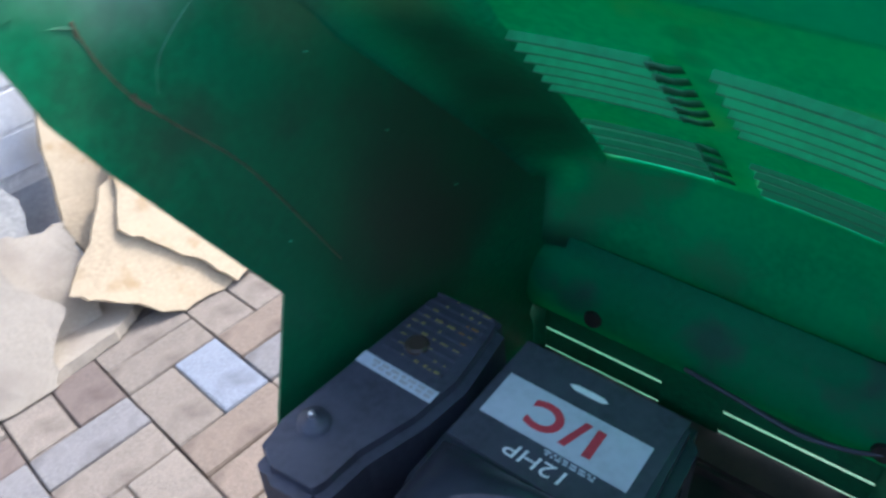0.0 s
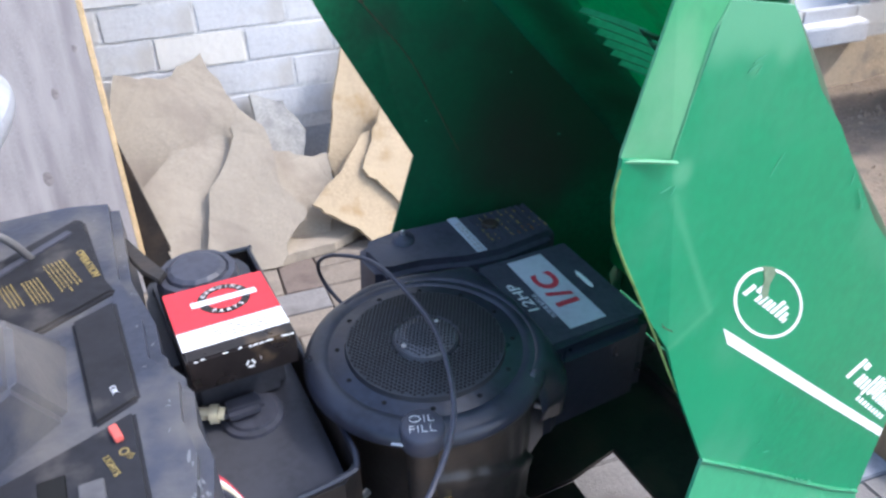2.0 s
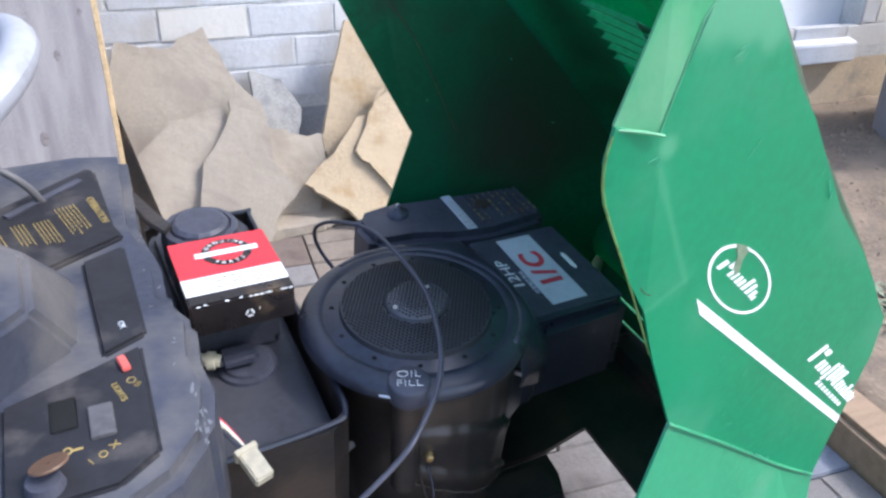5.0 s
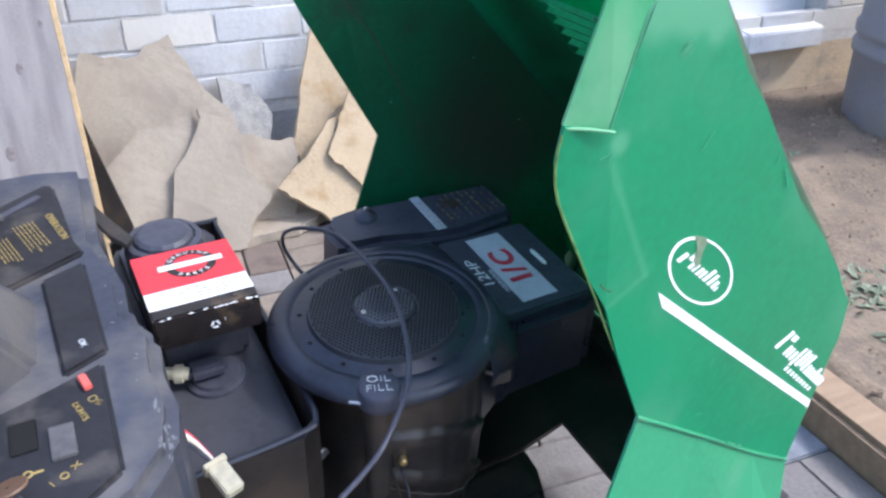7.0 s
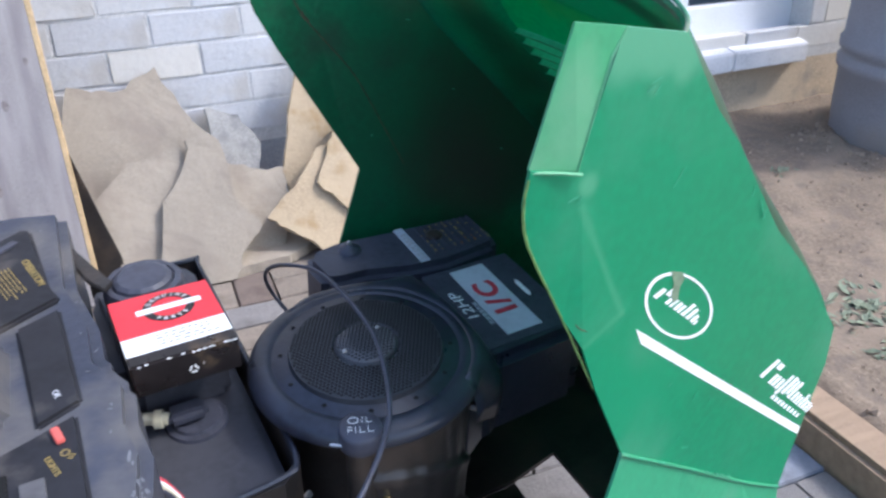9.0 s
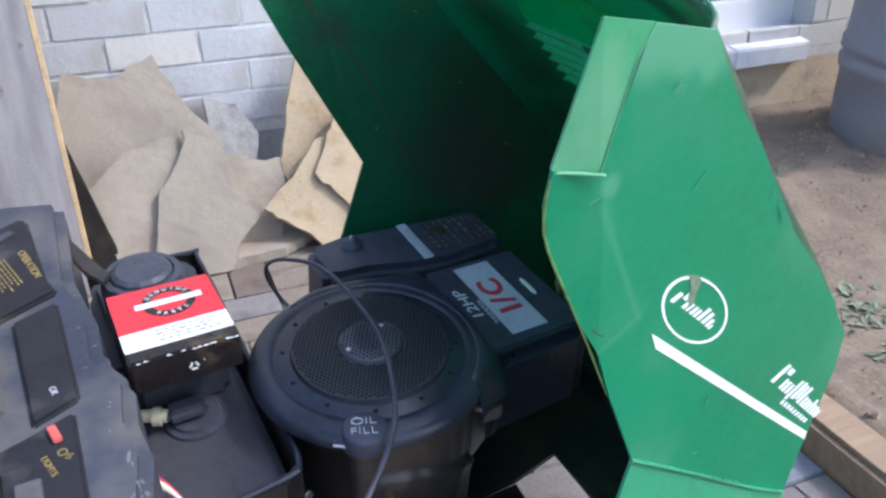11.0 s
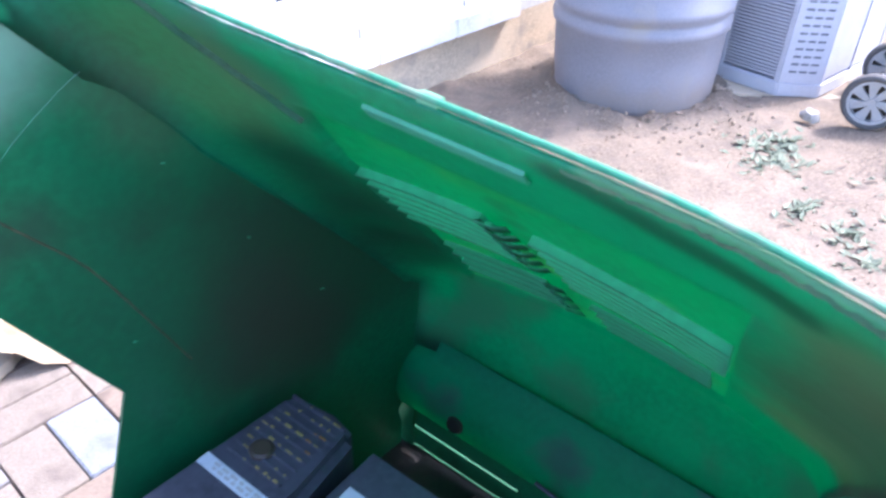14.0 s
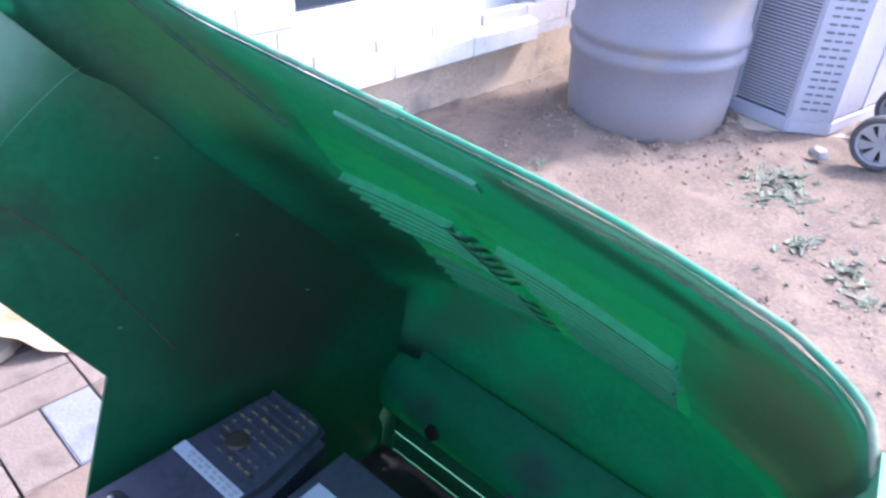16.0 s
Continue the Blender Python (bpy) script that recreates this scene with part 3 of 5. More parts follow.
ac = tagged(new("air_conditioner"), "grey outdoor air conditioner with louvred sides on a pad", "air conditioner")
ac.matrix_world = pose(3.03, 0.215, 0.037) @ pose(0, 0, 0, 3.2, 0, 0) @ pose(0, 0, 0, 0, 0, 24)      # it has settled to one side
AC_H = 0.80
ac_out = [(0.0, 0.075), (0.0, -0.075), (0.33, -0.405), (0.46, -0.405), (0.79, -0.075), (0.79, 0.075), (0.46, 0.405), (0.33, 0.405)]
part("base_pan", prism_bm([(x - 0.004 if x < 0.4 else x + 0.004, y * 1.01) for x, y in ac_out], 0.0, 0.055, 0.006), AC_PAINT, ac)
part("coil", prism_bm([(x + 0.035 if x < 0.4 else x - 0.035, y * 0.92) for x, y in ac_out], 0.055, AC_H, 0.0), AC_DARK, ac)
part("top_grille", prism_bm([(x, y) for x, y in ac_out], AC_H, AC_H + 0.05, 0.012), AC_PAINT, ac)
# corner posts; the front one carries dark boxes for the shade in its rows of slots
for kx, (px, py, ang) in enumerate(((0.0, 0.0, 0), (0.395, -0.405, 90), (0.79, 0.0, 180), (0.395, 0.405, 270))):
    w = 0.075 if kx % 2 == 0 else 0.065
    m = pose(px, py, 0, 0, 0, ang)
    post = part("corner_post", box_bm((0.0, -w, 0.055), (0.02, w, AC_H), 0.003, m), AC_PAINT, ac)
    if kx == 0:
        for r in range(24):
            for cidx in range(3):
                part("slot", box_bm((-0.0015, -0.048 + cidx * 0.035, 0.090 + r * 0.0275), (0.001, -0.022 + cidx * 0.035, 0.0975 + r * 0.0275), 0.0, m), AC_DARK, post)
# louvre slats of the two visible sides
for side, (a, b) in enumerate((((0.0, 0.075), (0.33, 0.405)), ((0.0, -0.075), (0.33, -0.405)))):
    a, b = Vector((*a, 0)), Vector((*b, 0))
    t = (b - a).normalized()
    nrm = Vector((t.y, -t.x, 0)) if side else Vector((-t.y, t.x, 0))
    length = (b - a).length
    rot = Matrix(((t.x, nrm.x, 0, a.x), (t.y, nrm.y, 0, a.y), (0, 0, 1, 0), (0, 0, 0, 1)))
    panel = part("louvre_frame", join_bm([box_bm((0.0, -0.02, 0.055), (0.018, 0.0, AC_H), 0.002, rot), box_bm((length * 0.5 - 0.006, -0.02, 0.055), (length * 0.5 + 0.006, 0.001, AC_H), 0.001, rot),
                                         box_bm((length - 0.018, -0.02, 0.055), (length, 0.0, AC_H), 0.002, rot)]), AC_PAINT, ac)
    pitch, thick = (0.0110, 0.0078) if side else (0.0122, 0.0068)
    for r in range(int(0.726 / pitch)):
        z = 0.066 + r * pitch
        part("slat", box_bm((0.018, -0.012, z), (length - 0.018, -0.003, z + thick), 0.0, rot), AC_PAINT, panel)
pad = tagged(link("equipment_pad", box_bm((0.0, -0.42, -0.06), (0.82, 0.42, 0.0), 0.01), CONCRETE), "low concrete pad under the air conditioner", "concrete pad")
pad.matrix_world = pose(3.03, 0.215, 0.036) @ pose(0, 0, 0, 3.2, 0, 0) @ pose(0, 0, 0, 0, 0, 24)

mower = tagged(new("push_mower"), "push lawn mower with grey spoked wheels beside the air conditioner", "lawn mower")
mower.matrix_world = pose(2.83, -0.02, 0.04, 0, 0, -97)
def mower_wheel(x, y, r):
    tyre = lathe_bm([(r * 0.80, -0.02), (r * 0.95, -0.024), (r, -0.012), (r, 0.012), (r * 0.95, 0.024), (r * 0.80, 0.02), (r * 0.80, -0.02)], 36)
    ty = part("wheel", tyre, RUBBER, mower, "black tyre with grey fan-shaped hub", smooth=True)
    m = pose(x, y, r, 90, 0, 0)
    ty.matrix_local = m
    part("hub_cap", lathe_bm([(0.0, 0.012), (0.014, 0.014), (0.016, -0.012), (0.0, -0.012)], 16), HUB_GREY, ty)
    part("hub_ring", lathe_bm([(r * 0.70, -0.018), (r * 0.81, -0.018), (r * 0.81, 0.018), (r * 0.70, 0.018), (r * 0.70, -0.018)], 36), HUB_GREY, ty)
    for q in range(7):
        sp = prism_bm([(0.012, -0.008), (r * 0.40, -0.016), (r * 0.71, -0.034), (r * 0.72, 0.008), (r * 0.40, 0.008), (0.012, 0.008)], -0.006, 0.010, 0.002)
        sp.transform(Matrix.Rotation(2 * math.pi * q / 7, 4, "Z"))
        part("hub_spoke", sp, HUB_GREY, ty)
    part("hub_back", lathe_bm([(0.0, -0.010), (r * 0.75, -0.010)], 24), BLACK_DULL, ty)
mower_wheel(0.0, 0.0, 0.091)
mower_wheel(0.62, 0.0, 0.091)
mower_wheel(0.0, 0.38, 0.091)
mower_wheel(0.62, 0.38, 0.091)
part("deck", prism_bm([(0.06, 0.04), (0.60, 0.04), (0.68, 0.19), (0.60, 0.345), (0.06, 0.345), (0.0, 0.19)], 0.06, 0.16, 0.03, 0.08), MOWER_BODY, mower)
part("engine_cover", lathe_bm([(0.0, 0.20), (0.08, 0.19), (0.125, 0.15), (0.13, 0.0)], 32, (0.26, 0.21, 0.18)), BLUE, mower, smooth=True)
part("handle", tube_bm([(0.6, 0.05, 0.15), (0.95, 0.05, 0.6), (1.15, 0.06, 0.95), (1.17, 0.21, 0.98), (1.15, 0.36, 0.95), (0.95, 0.37, 0.6), (0.6, 0.37, 0.15)], 0.011), BLACK_PLASTIC, mower, smooth=True)


# ---- the lawn tractor ----
TR = pose(0.265, 0.322, 0.0, 0, 0, -9) @ pose(0, 0, 0, 6.5, 0, 0)   # x forward, y across, z up; it leans a little
tractor = tagged(new("lawn_tractor"), "green and black lawn tractor with its hood tipped open", "lawn tractor")
tractor.matrix_world = TR


def near_v(u, w):
    return -0.200 + 0.117 * (u - 0.131) + 0.09 * (w - 0.585)


def far_v(u, w):
    return 0.362 - 0.117 * (u - 0.131) + 0.05 * (w - 0.60)


def hood_point(u, w, s):
    return Vector((u, near_v(u, w) * (1 - s) + far_v(u, w) * s, w))


# profile of the hood's top skin, from its rim over the nose down to the grille
TOP = [(0.154, 0.940), (0.205, 0.879), (0.261, 0.814), (0.321, 0.750), (0.381, 0.686), (0.442, 0.617), (0.490, 0.560), (0.503, 0.530), (0.500, 0.48), (0.493, 0.435)]


def skin_point(k, s, inner=0.0):
    a, b = TOP[max(k - 1, 0)], TOP[min(k + 1, len(TOP) - 1)]
    t = Vector((b[0] - a[0], 0, b[1] - a[1])).normalized()
    nrm = Vector((-t.z, 0, t.x))
    if s < 0.5:
        e, r, deep = s, (0.05, 0.05, 0.05, 0.05, 0.05, 0.06, 0.10, 0.14, 0.15, 0.15)[k], (0.016, 0.017, 0.018, 0.018, 0.018, 0.020, 0.030, 0.040, 0.044, 0.048)[k]
    else:
        e, r, deep = 1 - s, 0.035 if k == 0 else 0.045 if k == 1 else 0.16, 0.028 if k < 7 else 0.010      # the far corner turns over wider
    drop = 0.0 if e > r else deep * (1 - math.sqrt(max(0.0, 1 - (1 - e / r) ** 2)))
    power = (5 if s < 0.5 else 12) if k == 0 else 5 if k == 1 else 2
    crown = 0.026 * (1 - abs(2 * s - 1) ** power) * (1 if k < 7 else 0.5)
    rise = 0.05 * max(0.0, min(1.0, (s - 0.72) / 0.28)) ** 1.5 * (1 if k == 0 else 0.0)      # the rim climbs towards the far corner
    return hood_point(*TOP[k], s) + nrm * (crown - drop - inner) - t * rise


S_STEPS = [0, 0.006, 0.016, 0.03, 0.05, 0.1, 0.2, 0.3, 0.4, 0.5, 0.6, 0.7, 0.8, 0.86, 0.92, 0.95, 0.97, 0.984, 0.994, 1]


def sheet(grid_out, grid_in):
    bm = bmesh.new()
    A = [[bm.verts.new(p) for p in row] for row in grid_out]
    B = [[bm.verts.new(p) for p in row] for row in grid_in]
    R, C = len(A), len(A[0])
    for i in range(R - 1):
        for j in range(C - 1):
            bm.faces.new((A[i][j], A[i][j + 1], A[i + 1][j + 1], A[i + 1][j]))
            bm.faces.new((B[i][j], B[i + 1][j], B[i + 1][j + 1], B[i][j + 1]))
    for i in range(R - 1):
        bm.faces.new((A[i][0], A[i + 1][0], B[i + 1][0], B[i][0]))
        bm.faces.new((A[i][-1], B[i][-1], B[i + 1][-1], A[i + 1][-1]))
    for j in range(C - 1):
        bm.faces.new((A[0][j], B[0][j], B[0][j + 1], A[0][j + 1]))
        bm.faces.new((A[-1][j], A[-1][j + 1], B[-1][j + 1], B[-1][j]))
    return bm


def on_skin(d, s, inner):
    """A place d (0..1) of the way down the top skin."""
    x = d * (len(TOP) - 1)
    k = min(int(x), len(TOP) - 2)
    f = x - k
    return skin_point(k, s, inner) * (1 - f) + skin_point(k + 1, s, inner) * f


def vent_point(d, s, inner):
    """The same with s bent so that 0.18 and 0.775 run along the two slanting ends of the vent field."""
    near, far = 0.172 + 0.10 * (d - 0.1), 0.742 + 0.17 * (d - 0.13)
    if s < 0.18:
        s = s / 0.18 * near
    elif s < 0.5:
        s = near + (s - 0.18) / 0.32 * (0.5 - near)
    elif s < 0.775:
        s = 0.5 + (s - 0.5) / 0.275 * (far - 0.5)
    else:
        s = far + (s - 0.775) / 0.225 * (1 - far)
    return on_skin(d, s, inner)


# the vent field stands a few millimetres out of the skin, with four louvred openings in it
FIELD_D, FIELD_S, FIELD_OUT = (0.126, 0.640), (0.18, 0.775), 0.005
VENTS = ((0.185, 0.462, 0.235, 0.405, 6), (0.550, 0.770, 0.245, 0.400, 6), (0.215, 0.475, 0.490, 0.625, 4), (0.560, 0.765, 0.480, 0.620, 4))
D_STEPS = sorted(set([k / 9 for k in range(10)] + [0.05, 0.120, 0.126, 0.235, 0.245, 0.400, 0.405, 0.480, 0.490, 0.620, 0.625, 0.640, 0.646]))
S_ALL = sorted(set(S_STEPS + [0.174, 0.18, 0.185, 0.215, 0.462, 0.475, 0.550, 0.560, 0.765, 0.770, 0.775, 0.781, 0.83, 0.89]))


def field_depth(d, q, inner):
    return inner - (FIELD_OUT if FIELD_D[0] - 1e-6 < d < FIELD_D[1] + 1e-6 and FIELD_S[0] - 1e-6 < q < FIELD_S[1] + 1e-6 else 0.0)


hood_bm = sheet([[vent_point(d, q, field_depth(d, q, 0)) for q in S_ALL] for d in D_STEPS], [[vent_point(d, q, field_depth(d, q, 0.0035)) for q in S_ALL] for d in D_STEPS])
hood_bm.faces.ensure_lookup_table()
open_faces = []
for i in range(len(D_STEPS) - 1):
    for j in range(len(S_ALL) - 1):
        d, q, at = (D_STEPS[i] + D_STEPS[i + 1]) / 2, (S_ALL[j] + S_ALL[j + 1]) / 2, 2 * (i * (len(S_ALL) - 1) + j)
        if any(a < q < b and e < d < f for a, b, e, f, c in VENTS):
            open_faces += [hood_bm.faces[at], hood_bm.faces[at + 1]]
        elif FIELD_D[0] < d < FIELD_D[1] and FIELD_S[0] < q < FIELD_S[1]:
            hood_bm.faces[at].material_index = hood_bm.faces[at + 1].material_index = 1
bmesh.ops.delete(hood_bm, geom=open_faces, context="FACES_ONLY")
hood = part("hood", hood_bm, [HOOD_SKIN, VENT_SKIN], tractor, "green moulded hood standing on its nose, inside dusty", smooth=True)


def panel_bm(points, side, shift, thick=0.003):
    """A flat piece of a side panel; shift gives how far each corner stands outward."""
    f = near_v if side == "near" else far_v
    if side == "far":
        top = {(0.154, 0.940): (0.122, 0.978), (0.086, 0.953): (0.068, 0.990), (0.044, 0.962): (0.030, 0.998)}
        points = [top.get(q, q) for q in points]
        points = [(0.132, 0.602) if q == (0.131, 0.585) else q for q in points]
    sgn = -1 if side == "near" else 1
    bm = bmesh.new()
    a = [bm.verts.new((u, f(u, w) + sgn * d, w)) for (u, w), d in zip(points, shift)]
    b = [bm.verts.new((u, f(u, w) + sgn * (d - thick), w)) for (u, w), d in zip(points, shift)]
    fa = bm.faces.new(a)
    fb = bm.faces.new(b[::-1])
    for i in range(len(a)):
        j = (i + 1) % len(a)
        bm.faces.new((a[i], b[i], b[j], a[j]))
    bmesh.ops.triangulate(bm, faces=[fa, fb])
    return bm


MAIN = [(0.086, 0.953), (0.053, 0.869), (0.066, 0.826), (0.093, 0.775), (0.107, 0.700), (0.131, 0.585), (0.225, 0.512), (0.342, 0.420), (0.455, 0.335), (0.470, 0.360), (0.491, 0.440), (0.499, 0.50), (0.499, 0.548), (0.440, 0.618), (0.381, 0.686), (0.321, 0.750), (0.261, 0.814), (0.205, 0.879), (0.154, 0.940)]
MAIN_NEAR = [(0.086, 0.953), (0.053, 0.869), (0.060, 0.841), (0.074, 0.812), (0.091, 0.785), (0.1085, 0.755), (0.1105, 0.739), (0.089, 0.734), (0.0715, 0.7235), (0.090, 0.675), (0.131, 0.585), (0.225, 0.512), (0.342, 0.420), (0.427, 0.360), (0.434, 0.400), (0.443, 0.438), (0.454, 0.488), (0.464, 0.525), (0.461, 0.575), (0.416, 0.628), (0.368, 0.685), (0.304, 0.746), (0.266, 0.793), (0.224, 0.846), (0.190, 0.880), (0.146, 0.940)]
UPPER_STRIP = [(0.044, 0.962), (0.034, 0.937), (0.022, 0.892), (0.009, 0.889), (0.053, 0.869), (0.086, 0.953)]
FLANGE = [(0.016, 0.878), (0.053, 0.869), (0.075, 0.937), (0.0865, 0.9535), (0.044, 0.962)]
LOWER_NEAR = [(0.016, 0.878), (0.012, 0.855), (0.017, 0.825), (0.052, 0.755), (0.0715, 0.7235), (0.089, 0.734), (0.1105, 0.739), (0.1085, 0.755), (0.091, 0.785), (0.074, 0.812), (0.060, 0.841), (0.053, 0.869)]
LOWER_STRIP = [(0.009, 0.889), (0.0045, 0.870), (0.010, 0.849), (0.015, 0.827), (0.037, 0.780), (0.074, 0.710), (0.131, 0.585), (0.107, 0.700), (0.093, 0.775), (0.066, 0.826), (0.053, 0.869)]
SKIRT = [(0.131, 0.585), (0.092, 0.515), (0.035, 0.42), (0.03, 0.33), (0.16, 0.245), (0.37, 0.235), (0.425, 0.26), (0.432, 0.31), (0.427, 0.360), (0.342, 0.420), (0.225, 0.512)]
SKIRT_FAR = [(0.131, 0.585), (0.091, 0.477), (0.062, 0.38), (0.055, 0.30), (0.16, 0.245), (0.40, 0.235), (0.46, 0.26), (0.462, 0.31), (0.455, 0.335), (0.342, 0.420), (0.225, 0.512)]
for side in ("near", "far"):
    outline = MAIN_NEAR if side == "near" else MAIN
    part("side_panel", panel_bm(outline, side, [0] * len(outline)), GREEN if side == "near" else GREEN_FAR, hood)
    if side == "near":
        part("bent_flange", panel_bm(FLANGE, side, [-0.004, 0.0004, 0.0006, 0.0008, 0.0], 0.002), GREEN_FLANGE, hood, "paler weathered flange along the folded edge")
    else:
        part("bent_flange", panel_bm(UPPER_STRIP, side, [-0.005, -0.005, -0.005, -0.004, 0.0, 0.0]), GREEN_FAR, hood)
    if side == "near":
        part("side_flange", panel_bm(LOWER_NEAR, side, [-0.002, -0.003, -0.003, -0.002] + [0.0] * 8), GREEN, hood)
    else:
        part("side_flange", panel_bm(LOWER_STRIP, side, [-0.004, -0.004, -0.004, -0.004, -0.004, -0.003, 0, 0, 0, 0, 0]), GREEN_FAR, hood)
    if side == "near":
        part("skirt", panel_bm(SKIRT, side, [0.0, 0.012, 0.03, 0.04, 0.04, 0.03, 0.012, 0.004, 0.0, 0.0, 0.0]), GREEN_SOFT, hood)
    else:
        part("skirt", panel_bm(SKIRT_FAR, side, [0.0] * len(SKIRT_FAR)), GREEN_FAR, hood)

part("rust_spot", tube_bm([(0.063, near_v(0.063, 0.748) + 0.001, 0.748), (0.067, near_v(0.067, 0.743) + 0.0005, 0.743), (0.074, near_v(0.074, 0.738), 0.738)], 0.0005, 6, 3), RUST, hood, "orange rust spot at the edge")
part("worn_edge", tube_bm([(u, near_v(u, w) + 0.003, w) for u, w in ((0.0155, 0.872), (0.012, 0.855), (0.017, 0.825), (0.052, 0.755), (0.090, 0.675))], 0.0010, 6, 3), OLIVE, hood, "bare olive edge where the paint has worn off")
# worn lip at the notch and along the rim
part("fold_crease", tube_bm([(u, near_v(u, w) - 0.0009, w) for u, w in ((0.053, 0.869), (0.064, 0.903), (0.075, 0.937), (0.0865, 0.953))], 0.0007, 6, 1), GREEN_WORN, hood, "pale line for the highlight along the fold")
nv = near_v(0.03, 0.876)
part("lip", tube_bm([(0.016, nv + 0.002, 0.876), (0.035, nv - 0.001, 0.873), (0.054, nv - 0.002, 0.868)], 0.0014, 6, 3), GREEN_WORN, hood, "chipped pale green lip")
part("lip", tube_bm([(0.128, near_v(0.13, 0.585) - 0.001, 0.588), (0.225, near_v(0.225, 0.512) - 0.001, 0.514), (0.342, near_v(0.342, 0.42) - 0.001, 0.422), (0.425, near_v(0.425, 0.362) - 0.001, 0.362)], 0.0020, 6, 4), GREEN_SOFT, hood, "rounded ridge with chipped paint")
rl = random.Random(57)
for i in range(9):
    u = rl.uniform(0.14, 0.41)
    w = 0.5785 - (u - 0.14) * 0.7605
    part("paint_chip", tube_bm([(u + k, near_v(u + k, w) - 0.0026, w - k * 0.76 + rl.uniform(-0.0008, 0.0008) + 0.002) for k in (0, 0.003, 0.003 + rl.uniform(0.002, 0.010))], rl.uniform(0.0006, 0.0011), 5, 1), GREEN_STRIP, hood, "pale chip along the ridge")
rim_pts = [skin_point(0, s, -0.001) + Vector((-0.001, 0, 0.002)) for s in (0.0, 0.015, 0.03, 0.06, 0.1, 0.25, 0.5, 0.75, 0.9, 0.97, 1.0)]
part("rim", tube_bm(rim_pts, 0.0018, 8, 5), RIM_GREEN, hood, "rolled pale green rim, chipped and dusty", smooth=True)


def far_line(name, points, radius, mat, label):
    """A fine line along the inside of the far side panel."""
    return part(name, tube_bm([(u, far_v(u, w) - 0.0032, w) for u, w in points], radius, 5, 3), mat, hood, label)


far_line("rust_line", ((0.054, 0.869), (0.060, 0.845), (0.074, 0.815), (0.100, 0.780), (0.133, 0.735), (0.165, 0.668), (0.196, 0.600)), 0.0009, RUST, "rusty crease")
far_line("rust_spot", ((0.071, 0.822), (0.074, 0.815), (0.079, 0.809)), 0.0022, RUST, "blotch of rust on the crease")
far_line("rust_spot", ((0.053, 0.878), (0.0535, 0.868)), 0.0016, RUST, "blotch of rust at the notch")
far_line("pressed_crease", ((0.088, 0.815), (0.098, 0.840), (0.134, 0.868), (0.160, 0.884), (0.189, 0.899)), 0.0006, GREEN_FAR, "pale pressed crease")
far_line("pressed_crease", ((0.045, 0.893), (0.075, 0.905), (0.100, 0.921), (0.118, 0.940)), 0.0005, GREEN_FAR, "pale pressed crease")
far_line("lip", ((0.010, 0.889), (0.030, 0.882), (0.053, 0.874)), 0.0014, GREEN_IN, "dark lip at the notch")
for u, w, ln in ((0.319, 0.806, 0.004), (0.345, 0.600, 0.005), (0.270, 0.700, 0.003), (0.205, 0.800, 0.004), (0.150, 0.650, 0.003)):
    far_line("paint_chip", ((u, w), (u + ln, w - ln * 0.3)), 0.0009, GREEN_STRIP, "pale chip in the paint")

seam = [on_skin(0.004 + 0.0145 * k, 0.885 - 0.0125 * k + 0.003 * math.sin(k * 2.3), 0.0030) for k in range(11)]
part("dusty_seam", tube_bm(seam, 0.0040, 8, 3), DUST, hood, "dusty seam along the inside corner", smooth=True)
# caked dust along the ledge under the rim
rc = random.Random(31)
crust = bmesh.new()
rows = []
for k in range(46):
    q = 0.33 - 0.0065 * k
    mid, half = 0.007 + 0.001 * math.sin(k * 0.7) + rc.uniform(-0.003, 0.003), (0.003 + 0.004 * (k / 45) ** 1.5) * rc.uniform(0.5, 1.3)
    rows.append([crust.verts.new(on_skin(mid + f * half, q, 0.0041 + 0.0012 * (1 - abs(f)))) for f in (-1, -0.4, 0.3, 1)])
for a, b in zip(rows, rows[1:]):
    for k in range(3):
        crust.faces.new((a[k], a[k + 1], b[k + 1], b[k]))
part("dust_crust", crust, CRUST, hood, "caked pale dust under the rim", smooth=True)
part("paint_chip", tube_bm([skin_point(0, 0.474, -0.002), skin_point(0, 0.462, -0.0022), skin_point(0, 0.452, -0.002)], 0.0034, 6, 2), GREEN_WORN, hood, "pale chipped notch in the rim")
# reinforcing strip under the rim
strip_rows = [[on_skin(0.047 + h, 0.378 + 0.187 * f / 6, up) for f in range(7)] for h, up in ((-0.008, 0.0034), (-0.007, 0.0058), (0.007, 0.0058), (0.008, 0.0034))]
part("strip", sheet(strip_rows, [[p + Vector((0.001, 0, 0.001)) for p in row] for row in strip_rows]), GREEN_STRIP, hood, "pale green stiffening strip")
# louvres, each opening's blades stepped one behind the other
LIFT = 0.0085
for q0, q1, d0, d1, count in VENTS:
    step = (d1 - d0) / count
    for r in range(count):
        d = d0 + r * step
        skin = [vent_point(d, q0 + (q1 - q0) * f / 6, -0.003) for f in range(7)]
        edge = [vent_point(d, q0 + (q1 - q0) * f / 6, LIFT - 0.003 if count > 4 else 0.0025) for f in range(7)]
        foot = [vent_point(d + step * 1.02, q0 + (q1 - q0) * f / 6, -0.003) for f in range(7)]
        bm = bmesh.new()
        va, vb, vs = [bm.verts.new(p) for p in edge], [bm.verts.new(p) for p in foot], [bm.verts.new(skin[0]), bm.verts.new(skin[-1])]
        for f in range(6):
            bm.faces.new((va[f], va[f + 1], vb[f + 1], vb[f]))
        bm.faces.new((va[0], vb[0], vs[0]))
        bm.faces.new((va[-1], vs[1], vb[-1]))
